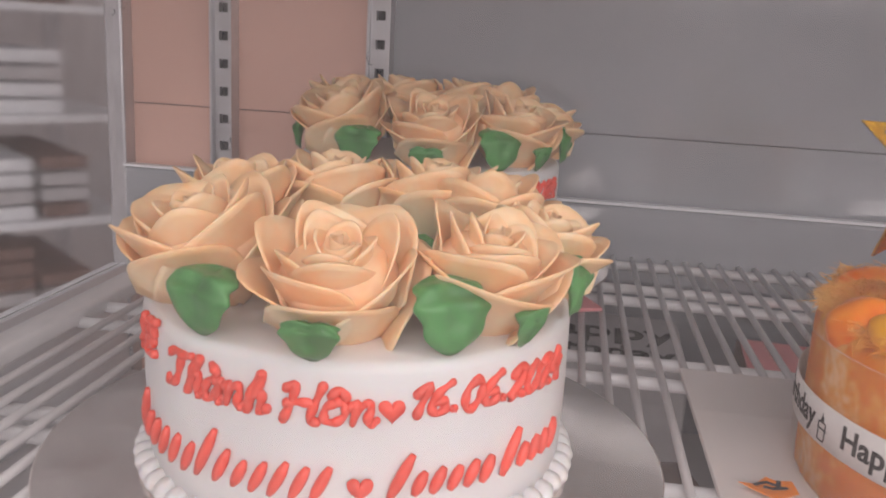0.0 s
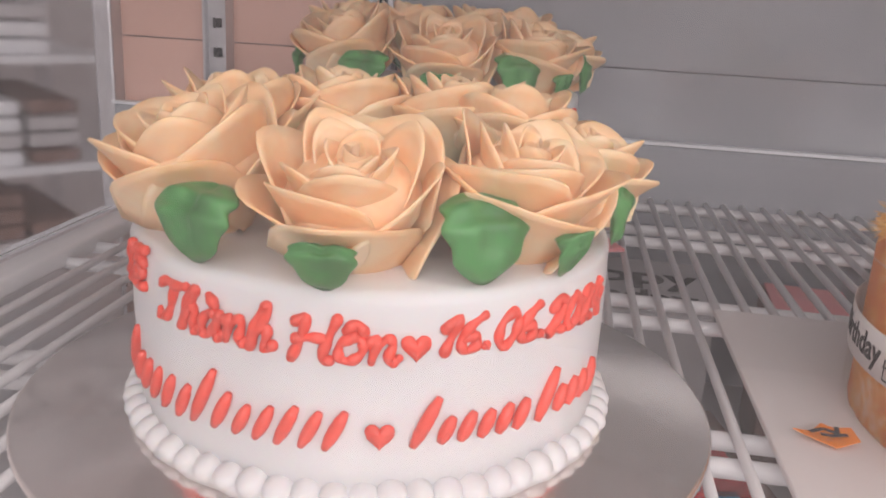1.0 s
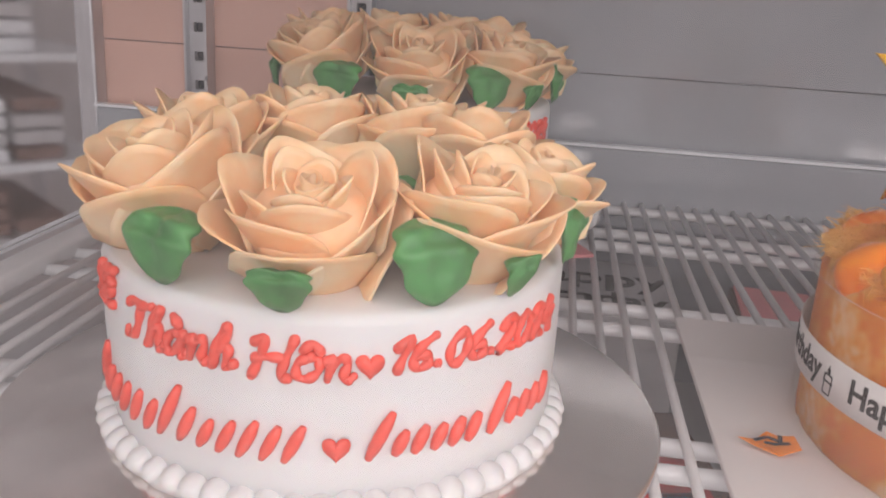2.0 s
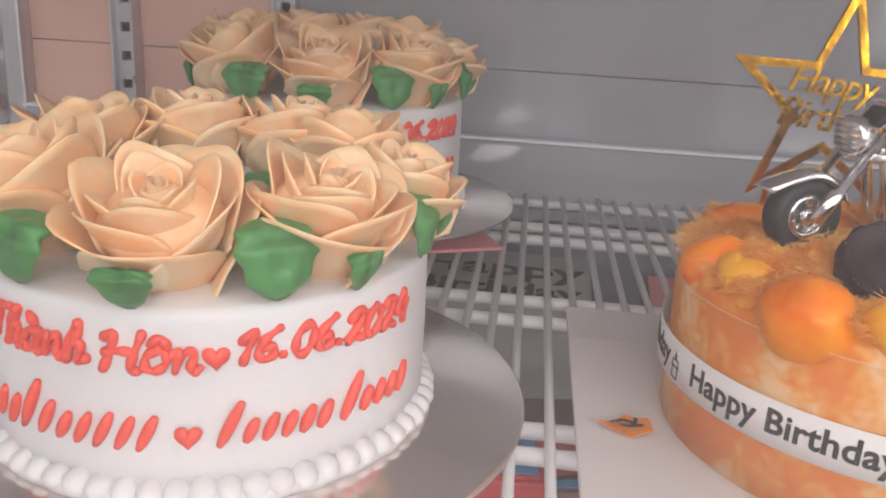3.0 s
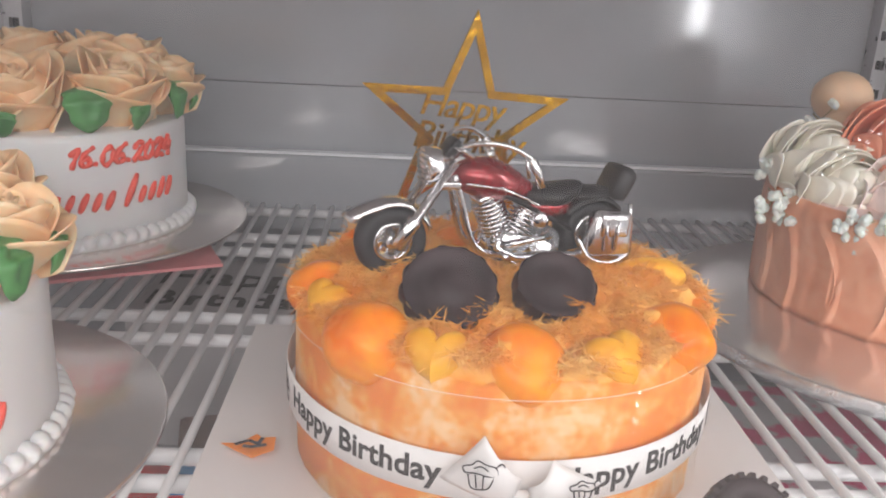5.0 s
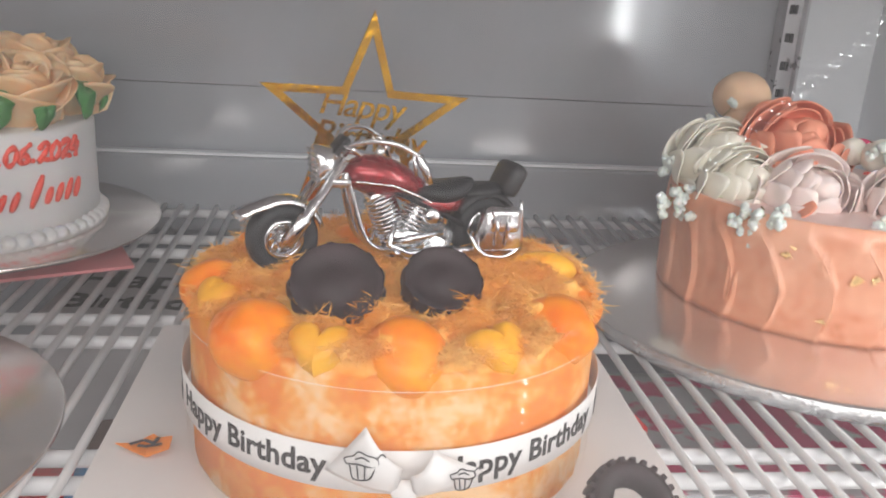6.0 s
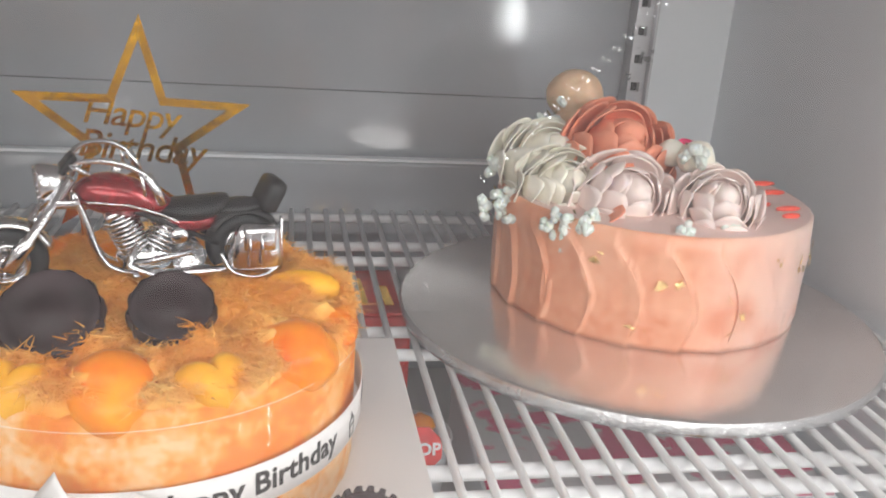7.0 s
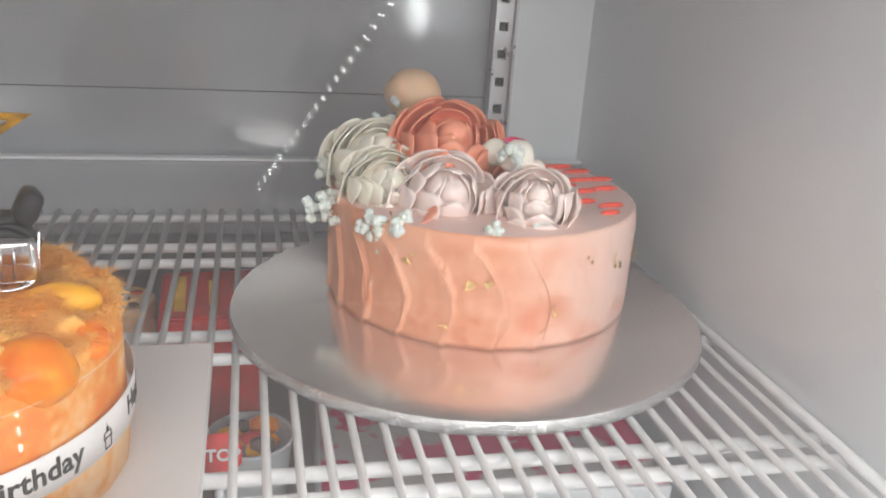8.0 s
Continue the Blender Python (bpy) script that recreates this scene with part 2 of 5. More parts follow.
def ball_bm(radius, squash=(1, 1, 1), seg=20, rough=0.0, freq=60.0, bm=None, at=(0, 0, 0)):
    own = bmesh.new()
    bmesh.ops.create_uvsphere(own, u_segments=seg, v_segments=max(6, seg * 2 // 3), radius=1)
    out = bm or bmesh.new()
    table = {}
    for v in own.verts:
        p = Vector((v.co.x * squash[0], v.co.y * squash[1], v.co.z * squash[2])) * radius
        if rough:
            p *= 1 + rough * noise.noise(p * freq + Vector(at) * 37)
        table[v] = out.verts.new(p + Vector(at))
    for f in own.faces:
        out.faces.new([table[v] for v in f.verts])
    own.free()
    return out


def text_mesh(words, size, depth=0.0, bevel=0.0, shear=0.0, offset=0.0, spacing=1.0, res=3):
    """Lettering in the built-in font, centred, lying in the xy plane, as a mesh."""
    cu = bpy.data.curves.new("lettering", "FONT")
    cu.body, cu.size, cu.extrude, cu.bevel_depth, cu.shear = words, size, depth, bevel, shear
    cu.offset, cu.space_character, cu.align_x, cu.align_y = offset, spacing, "CENTER", "CENTER"
    cu.bevel_resolution, cu.resolution_u = 1, res
    ob = new("lettering", cu)
    me = bpy.data.meshes.new_from_object(ob.evaluated_get(bpy.context.evaluated_depsgraph_get()))
    bpy.data.objects.remove(ob)
    bpy.data.curves.remove(cu)
    return me


def wrap(me, radius, angle, z):
    """Bends flat lettering round an upright cylinder of that radius, its middle at that angle (degrees)."""
    for v in me.vertices:
        a = radians(angle) + v.co.x / radius
        r = radius + v.co.z
        v.co = (r * math.cos(a), r * math.sin(a), z + v.co.y)
    return me


def thing(name, at=(0, 0, 0), turn=0.0, label="", category="", group=""):
    ob = new(name)
    ob.matrix_world = pose(*at, 0, 0, turn)
    ob.empty_display_size = 0.02
    return tagged(ob, label, category, group)


# ---- cabinet ----
def slab(name, label, material, *args, bevel=0.0):
    return tagged(link(name, box_bm(*args, bevel=bevel), material, smooth=False), label, "structure", kind="structure")


X_POST = -0.182
# left section carries its warm reflection in the panel colour
for tag, x0, x1, panel, look_of in (("", X_POST, X_RIGHT, M_BACK, "grey painted steel"), ("_side", X_LEFT, X_POST - 0.0004, M_PEACHREFLEX, "reflection-tinted satin steel")):
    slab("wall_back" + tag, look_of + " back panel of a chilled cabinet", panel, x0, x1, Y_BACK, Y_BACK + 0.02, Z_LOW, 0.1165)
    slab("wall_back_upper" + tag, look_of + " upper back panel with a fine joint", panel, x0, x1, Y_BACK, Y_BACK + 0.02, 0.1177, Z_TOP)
slab("wall_back_joint", "dark joint between two steel panels", M_SEAM, X_LEFT, X_RIGHT, Y_BACK + 0.004, Y_BACK + 0.018, 0.1166, 0.1176)
slab("trim_side_strip", "grey metal strip where the back panel meets the side glass", M_POST, X_LEFT - 0.02, X_LEFT + 0.002, 0.900, Y_BACK + 0.02, Z_LOW, Z_TOP, bevel=0.0030)
slab("wall_left_low", "pale steel lower part of the side wall", M_SIDE, X_LEFT - 0.02, X_LEFT - 0.002, Y_FRONT, 0.8995, Z_LOW, -0.060)
window_side = tagged(link("window_side", box_bm(X_LEFT - 0.012, X_LEFT - 0.008, Y_FRONT, 0.8995, -0.060, Z_TOP), M_HAZE, smooth=False), "hazy side glass of the cabinet", "window", kind="structure")
window_side.visible_shadow = False
window_front = tagged(link("window_front", box_bm(X_LEFT - 0.02, X_RIGHT + 0.02, Y_FRONT - 0.008, Y_FRONT - 0.004, Z_LOW, Z_TOP), M_GLASS, smooth=False), "clear front glass of the cabinet", "window", kind="structure")
window_front.visible_shadow = False
wall_right = slab("wall_right", "white painted steel side wall of the cabinet", M_SIDE, X_RIGHT, X_RIGHT + 0.02, Y_FRONT, Y_BACK + 0.02, Z_LOW, Z_TOP)
# unseen top panel, low and overhanging to darken the back of the cabinet
ceiling = slab("ceiling", "unseen grey cabinet top, set low to shade the back", M_GREYPAPER, X_LEFT - 0.02, X_RIGHT + 0.02, -0.03, Y_BACK + 0.02, Z_TOP, Z_TOP + 0.02)
cabinet_floor = slab("floor", "grey steel cabinet bottom", M_BACK, X_LEFT - 0.02, X_RIGHT + 0.02, Y_FRONT, Y_BACK + 0.02, Z_LOW - 0.02, Z_LOW)
slab("cabinet_base", "grey steel base of the chilled cabinet on the shop floor", M_SIDE, X_LEFT - 0.02, X_RIGHT + 0.02, Y_FRONT, Y_BACK + 0.02, -1.10, Z_LOW - 0.021, bevel=0.006)
ledge = slab("trim_ledge", "folded steel ledge along the foot of the back panel", M_BACK, X_LEFT, X_RIGHT, 0.898, Y_BACK, -0.03, 0.050, bevel=0.0040)


# added white strip in place of the bright glint along the ledge
slab("ledge_highlight_strip", "white strip added for the highlight along the ledge edge", M_SIDE, X_LEFT, X_RIGHT, 0.8955, 0.9075, 0.0502, 0.0530)


def slotted_post(x, name):
    """An upright steel strip with a row of square slots."""
    bm = bmesh.new()
    w, h, pitch = 0.0215, 0.0095, 0.0285
    y0, y1 = 0.908, 0.9195
    z = 0.02
    for xs in ((x - w / 2, x - h / 2), (x + h / 2, x + w / 2)):
        box_bm(xs[0], xs[1], y0, y1, 0.051, Z_TOP, bm=bm)
    z = 0.107 - 2 * pitch
    while z < Z_TOP - pitch:
        box_bm(x - h / 2, x + h / 2, y0, y1, max(0.051, z + h / 2), z + pitch - h / 2, bm=bm)
        z += pitch
    for s in (-1, 1):
        box_bm(x + s * w / 2 - 0.0012, x + s * w / 2 + 0.0012, 0.899, y1, 0.051, Z_TOP, bm=bm)
    ob = tagged(link(name, bm, M_POST, smooth=False), "slotted zinc shelf upright on the back panel", "shelf upright", kind="structure")
    # near-black strip puts the shade inside the slots in as colour
    link("slot_shade_strip", box_bm(x - h / 2 - 0.001, x + h / 2 + 0.001, y1 - 0.004, y1 - 0.001, 0.055, Z_TOP - 0.01), M_SLOTSHADE, ob, smooth=False)
    return ob


slotted_post(-0.182, "upright_left")
slotted_post(-0.348, "upright_end")
slotted_post(0.667, "upright_right")
slab("trim_corner", "pale steel corner strip beside the upright", M_SIDE, 0.680, X_RIGHT, 0.912, 0.9195, 0.051, Z_TOP)

# upright light tube in the cabinet's front corner
for foot in (0.115, -0.285):
    tube = thing("cabinet_light", (0.715, 0.21, foot), 0, "white upright light tube in the cabinet's front corner", "light", "cabinet lights")
    long = 0.27 if foot > 0 else 0.25
    part("tube", lathe_bm([(0, 0), (0.008, 0.002), (0.008, long), (0, long + 0.002)], 12), M_TUBE, tube)
    part("end_cap", lathe_bm([(0, -0.014), (0.011, -0.012), (0.011, 0.001), (0, 0.0015)], 12), M_SIDE, tube)
    part("bracket", box_bm(-0.004, 0.05, -0.006, 0.006, -0.012, -0.004), M_SIDE, tube)

# ---- shop around the cabinet ----
slab("shop_floor", "beige tiled shop floor", M_FLOORTILE, -2.6, 3.2, -2.9, 2.0, -1.12, -1.10)
slab("shop_ceiling", "plain shop ceiling", M_SHOP, -2.6, 3.2, -2.9, 2.0, 1.80, 1.82)
slab("shop_wall_rear", "plain shop wall behind the camera", M_SHOP, -2.6, 3.2, -2.92, -2.9, -1.1, 1.8)
slab("shop_wall_west", "plain shop wall", M_SHOP, -2.62, -2.6, -2.9, 2.0, -1.1, 1.8)
slab("shop_wall_east", "plain shop wall", M_SHOP, 3.2, 3.22, -2.9, 2.0, -1.1, 1.8)
slab("shop_wall_front", "plain shop wall behind the cabinet", M_SHOP, -2.6, 3.2, 2.0, 2.02, -1.1, 1.8)

# racks of stacked packs beside the cabinet, seen through its side glass
def rack(x, y, turn):
    ob = thing("shop_rack", (x, y, -1.10), turn, "metal shop rack with bright shelf edges and stacked packs", "rack")
    for px in (-0.45, 0.45):
        for py in (-0.17, 0.17):
            part("post", box_bm(px - 0.012, px + 0.012, py - 0.012, py + 0.012, 0, 2.0), M_POST, ob, smooth=False)
    rnd = random.Random(2)
    for k in range(11):
        z = 0.12 + 0.17 * k
        part("rack_shelf", box_bm(-0.46, 0.46, -0.18, 0.18, z, z + 0.012), M_SIDE, ob, smooth=False)
        xx = -0.42
        while xx < 0.36:
            w = rnd.uniform(0.07, 0.13)
            n = rnd.randint(3, 5)
            for j in range(n):
                part("pack", box_bm(xx, xx + w, -0.16, 0.14, z + 0.013 + 0.026 * j, z + 0.013 + 0.026 * j + 0.021, bevel=0.003), rnd.choice((M_BROWNPACK, M_GREYPAPER, M_GREYPAPER, M_SIDE, M_SIDE)), ob, smooth=False)
            xx += w + 0.012
    return ob


rack(-1.15, 1.15, 50)

# string of small lamps along the raised door edge outside the glass
led = thing("led_strip", (0, 0, 0), 0, "clear strip of small white lamps by the front glass", "light")
def led_at(k):
    return Vector((0.467 + 0.355 * k, 2 * 0.124 - 0.400 + 0.61 * k, 0.246 + 0.706 * k))
part("strip", tube_bm([led_at(-0.15), led_at(0.225)], 0.0004, 6), M_LIP, led)
M_DOT = glow("led_dot", (0.93, 0.97, 1.0), 18.0)
dot = part("lamp", ball_bm(0.0008, (1, 1, 1), 8), M_DOT, led)
dot.location = led_at(-0.15)
for i in range(1, 50):
    link_mesh("lamp", dot.data, led).location = led_at(-0.15 + 0.0075 * i)

# ---- wire shelf ----
shelf = thing("wire_shelf", (0, 0, 0), 0, "white plastic-coated wire shelf with close front-to-back wires", "shelf")
WIRE_R, PITCH, SHELF_L = 0.0026, 0.01725, -0.3175
first = part("wire", tube_bm([(0, 0.16, 0), (0, 0.40, 0), (0, 0.896, 0)], WIRE_R, 8), M_WIRE, shelf)
first.location = (0.0875 - 22 * PITCH, 0, -WIRE_R)
for i in range(-21, 40):
    x = 0.0875 + i * PITCH
    if x > X_RIGHT - 0.012:
        break
    w = link_mesh("wire", first.data, shelf)
    w.location = (x, random.uniform(-0.002, 0), -WIRE_R + random.uniform(-0.0003, 0.0002))
    w.rotation_euler = (0, 0, radians(random.uniform(-0.12, 0.12)))
for y, r in ((0.185, 0.0044), (0.414, 0.0046), (0.438, 0.0046), (0.580, 0.0046), (0.617, 0.0046), (0.766, 0.0046), (0.806, 0.0046), (0.893, 0.0044)):
    part("rail", tube_bm([(SHELF_L - 0.008, y, -2 * WIRE_R - r), (X_RIGHT - 0.004, y, -2 * WIRE_R - r)], r, 8), M_WIRE, shelf)
part("side_rail", tube_bm([(X_RIGHT - 0.006, 0.16, -0.004), (X_RIGHT - 0.006, 0.896, -0.004)], 0.004, 8), M_WIRE, shelf)
part("side_bar", box_bm(SHELF_L - 0.022, SHELF_L, 0.16, 0.896, -0.012, 0.001, bevel=0.003), M_WIRE, shelf, "flat white bar closing the end of the wires")


# ---- cake parts ----
def petal_bm(r0, r1, z0, h, width, tip=0.0, curl=0.004, dip=0.4, lean=0.0, thick=0.0008, seed=0, nu=15, nv=9, power=1.2):
    """One piped petal about the z axis, its middle towards +x: from radius r0 at the foot to a pointed, flared lip at r1."""
    bm = bmesh.new()
    rnd = random.Random(seed)
    ph = rnd.uniform(0, 6)
    rows = []
    for j in range(nv):
        v = j / (nv - 1)
        row = []
        for i in range(nu):
            u = 2 * i / (nu - 1) - 1
            a = radians(width) / 2 * u * (0.55 + 0.45 * math.sin(min(1.0, v * 1.15) * math.pi / 2))
            near = max(0.0, 1 - abs(u - tip))
            r = r0 + (r1 - r0) * v ** power + curl * v ** 3 * near ** 1.5 + lean * u * v
            r -= 0.10 * r1 * abs(u) ** 2.5 * v
            r += 0.0005 * math.sin(5.0 * u + ph) * v
            top = 1 - dip * abs(u - tip) ** 1.45 + 0.025 * math.sin(4.3 * u + ph)
            top *= 1 - 0.35 * abs(u) ** 8
            z = z0 + h * v * max(0.2, top) - curl * 0.25 * v ** 6 * near
            row.append(bm.verts.new((r * math.cos(a), r * math.sin(a), z)))
        rows.append(row)
    for a, b in zip(rows, rows[1:]):
        for i in range(nu - 1):
            bm.faces.new((a[i], a[i + 1], b[i + 1], b[i]))
    thicken(bm, thick)
    return bm


def bud_bm(r, z, turns=2.6, seed=0):
    """The rolled heart of a rose: a spiral band over a cone."""
    bm = lathe_bm([(0, -0.004), (r * 1.15, -0.002), (r * 1.05, z * 0.6), (r * 0.55, z * 0.86), (0, z * 0.9)], 20)
    lathe_bm([(0.0095, -0.014), (0.0125, -0.004), (0.0170, 0.005), (0.0215, 0.013), (0.0220, 0.019), (0.0180, 0.0245), (0.0120, 0.0285), (0, 0.0300)], 40, bm)
    n = 60
    rows = []
    for i in range(n + 1):
        t = i / n
        a, rr = t * turns * 2 * math.pi + seed, r * (0.18 + 1.0 * t)
        top = z * (1.02 - 0.12 * t * t) + 0.0012 * math.sin(a * 1.5)
        rows.append([bm.verts.new((rr * k * math.cos(a), rr * k * math.sin(a), zz)) for k, zz in ((0.90, z * 0.45), (1.0, top), (1.07, top - 0.0004), (1.14, z * 0.3))])
    for a, b in zip(rows, rows[1:]):
        for k in range(3):
            bm.faces.new((a[k], b[k], b[k + 1], a[k + 1]))
    return bm


def rose_kit(material, layers, bud, seed):
    """Meshes of one flower: the heart and (angle, mesh) for every petal. layers: (count, r0, r1, z0, h, width, curl, power)."""
    rnd = random.Random(seed)
    kit = []
    turn = rnd.uniform(0, 360)
    for count, r0, r1, z0, h, width, curl, power in layers:
        for k in range(count):
            bm = petal_bm(r0, r1 * rnd.uniform(0.95, 1.06), z0 + rnd.uniform(-0.001, 0.001), h * rnd.uniform(0.92, 1.06), width * rnd.uniform(0.9, 1.1),
                          rnd.uniform(-0.30, 0.40), curl, rnd.uniform(0.34, 0.48), -rnd.uniform(0.0020, 0.0042) * r1 / 0.03, seed=rnd.randint(0, 9999), power=power)
            me = bpy.data.meshes.new("petal")
            bmesh.ops.recalc_face_normals(bm, faces=bm.faces)
            bm.to_mesh(me)
            bm.free()
            me.polygons.foreach_set("use_smooth", [True] * len(me.polygons))
            me.materials.append(material)
            kit.append((turn + 360 * k / count + rnd.uniform(-7, 7), me))
        turn += 360 / count * 0.5 + rnd.uniform(-8, 8)
    bm = bud_bm(*bud, seed=seed)
    me = bpy.data.meshes.new("rose")
    bmesh.ops.recalc_face_normals(bm, faces=bm.faces)
    bm.to_mesh(me)
    bm.free()
    me.polygons.foreach_set("use_smooth", [True] * len(me.polygons))
    me.materials.append(material)
    return me, kit


def put_flower(kit, parent, m, name="rose", label=""):
    heart, petals = kit
    ob = link_mesh(name, heart, parent, label)
    ob.matrix_local = m
    for angle, me in petals:
        p = link_mesh("petal", me, ob)
        p.matrix_local = pose(0, 0, 0, 0, 0, angle)
    return ob


ROSE_LAYERS = [(3, 0.0050, 0.0085, 0.014, 0.0225, 170, 0.0003, 1.0), (3, 0.0085, 0.0140, 0.009, 0.0285, 155, 0.0010, 0.95), (4, 0.0125, 0.0208, 0.003, 0.0350, 138, 0.0022, 0.8),
               (4, 0.0120, 0.0272, -0.004, 0.0390, 134, 0.0036, 0.78), (4, 0.0105, 0.0300, -0.011, 0.0385, 136, 0.0064, 0.82)]
# (count, sphere radius, centre height, lip angle, width, flare)
PEONY_LAYERS = [(3, 0.0100, 0.0125, 60, 135, 0.0), (4, 0.0142, 0.0100, 56, 110, 0.0004), (5, 0.0182, 0.0070, 48, 92, 0.0016), (6, 0.0212, 0.0044, 39, 76, 0.0024),
                (8, 0.0238, 0.0016, 28, 58, 0.0030), (9, 0.0256, -0.0010, 6, 54, 0.0052)]


def cupped_petal_bm(R, zc, lip, width, flare, seed, nu=13, nv=10):
    """A spoon-shaped petal on a sphere about the z axis, its middle towards +x, the lip rounded and a little wavy."""
    bm = bmesh.new()
    rnd = random.Random(seed)
    ph, skew, tilt = rnd.uniform(0, 6), rnd.uniform(-0.15, 0.15), rnd.uniform(0.03, 0.10)
    rows = []
    for j in range(nv):
        v = j / (nv - 1)
        row = []
        for i in range(nu):
            u = 2 * i / (nu - 1) - 1
            f = radians(-55 + (lip + 55) * v * (1 - 0.46 * abs(u - skew) ** 2.2 + 0.02 * math.sin(4 * u + ph)))
            a = radians(width) / 2 * u * (0.55 + 0.45 * math.sin(min(1.0, v * 1.3) * math.pi / 2)) * (1 - 0.12 * v ** 6)
            r = R * (1 + tilt * u * v) + flare * v ** 3
            row.append(bm.verts.new((r * math.cos(f) * math.cos(a), r * math.cos(f) * math.sin(a), zc + r * math.sin(f))))
        rows.append(row)
    for a, b in zip(rows, rows[1:]):
        for i in range(nu - 1):
            bm.faces.new((a[i], a[i + 1], b[i + 1], b[i]))
    thicken(bm, 0.0006)
    return bm


def peony_kit(material, seed):
    """Meshes of one globe flower: the heart and (angle, mesh) for every petal."""
    rnd = random.Random(seed)
    kit, turn = [], rnd.uniform(0, 360)
    for count, R, zc, lip, width, flare in PEONY_LAYERS:
        for k in range(count):
            bm = cupped_petal_bm(R * rnd.uniform(0.96, 1.04), zc + rnd.uniform(-0.0008, 0.0008), lip + rnd.uniform(-11, 9), width * rnd.uniform(0.92, 1.08), flare * rnd.uniform(0.5, 1.4), rnd.randint(0, 9999))
            me = bpy.data.meshes.new("petal")
            bmesh.ops.recalc_face_normals(bm, faces=bm.faces)
            bm.to_mesh(me)
            bm.free()
            me.polygons.foreach_set("use_smooth", [True] * len(me.polygons))
            me.materials.append(material)
            kit.append((turn + 360 * k / count + rnd.uniform(-8, 8), me))
        turn += 360 / count * 0.5 + rnd.uniform(-10, 10)
    bm = ball_bm(0.0075, (1, 1, 1), 16, 0.15, 120, at=(0, 0, 0.0150))
    ball_bm(0.0168, (1, 1, 0.95), 24, 0.05, 60, bm, Vector((0, 0, 0.0010)))
    me = bpy.data.meshes.new("peony")
    bm.to_mesh(me)
    bm.free()
    me.polygons.foreach_set("use_smooth", [True] * len(me.polygons))
    me.materials.append(material)
    return me, kit


ROSES = [rose_kit(M_PEACH, ROSE_LAYERS, (0.0050, 0.0345), s) for s in (11, 23, 37, 52)]


def leaf_bm(length, width, seed, folds=3):
    """A plump piped leaf that hangs over: rounded in section, creased along its middle, with soft cross folds and a lobed outline."""
    bm = bmesh.new()
    rnd = random.Random(seed)
    ph, sides, nv = rnd.uniform(0, 6), 28, 26
    rings = []
    for j in range(nv):
        v = j / (nv - 1)
        shape = max(0.0, 1 - abs(2 * (0.03 + 0.94 * v) - 1) ** 2.0) ** 0.5
        wide = width / 2 * shape * (1 + 0.07 * math.sin(folds * 2 * math.pi * v + ph))
        deep = 0.0052 * shape ** 0.7
        ring = []
        for k in range(sides):
            a = 2 * math.pi * k / sides
            u, w = math.cos(a), math.sin(a)
            top = max(0.0, w)
            fold = 0.0013 * math.sin(folds * 2 * math.pi * (v - 0.16 * abs(u)) + ph) * top * shape
            lump = 0.0008 * noise.noise(Vector((7 * v, 3 * u, seed)))
            x = length * v - 0.05 * length * u * u * v
            z = 0.0080 * math.sin(math.pi * v) + deep * w + fold + lump - 0.0034 * math.exp(-(u * 4.0) ** 2) * top * shape - 0.004 * v * v
            ring.append(bm.verts.new((x, wide * u, z)))
        rings.append(ring)
    for a, b in zip(rings, rings[1:]):
        for k in range(sides):
            bm.faces.new((a[k], a[(k + 1) % sides], b[(k + 1) % sides], b[k]))
    bm.faces.new(rings[0][::-1])
    bm.faces.new(rings[-1])
    return bm


def heart_bm(size, depth):
    bm = bmesh.new()
    out = []
    for k in range(24):
        t = 2 * math.pi * k / 24
        out.append((size * 0.0312 * 16 * math.sin(t) ** 3, size * 0.0312 * (13 * math.cos(t) - 5 * math.cos(2 * t) - 2 * math.cos(3 * t) - math.cos(4 * t))))
    lo = [bm.verts.new((x, y, -0.0005)) for x, y in out]
    mid = [bm.verts.new((x * 0.92, y * 0.92, depth * 0.7)) for x, y in out]
    top = bm.verts.new((0, 0, depth))
    for k in range(24):
        j = (k + 1) % 24
        bm.faces.new((lo[k], lo[j], mid[j], mid[k]))
        bm.faces.new((mid[k], mid[j], top))
    return bm


# strokes of the piped handwriting, in heights of a capital: width, then the strokes
GRAVE, HAT, TILDE = [(.12, .98), (.30, .76)], [(.08, .72), (.23, .90), (.38, .72)], [(.08, 1.02), (.18, 1.10), (.28, 1.02), (.40, 1.10)]
A = [[(.40, .50), (.22, .58), (.05, .36), (.08, .06), (.24, .02), (.38, .30), (.42, .56)], [(.42, .56), (.39, .12), (.47, .0), (.56, .12)]]
O = [[(.25, .58), (.06, .40), (.08, .08), (.28, .0), (.43, .20), (.40, .48), (.25, .58)]]
E = [[(.05, .28), (.34, .34), (.33, .54), (.14, .52), (.04, .25), (.16, .02), (.44, .12)]]
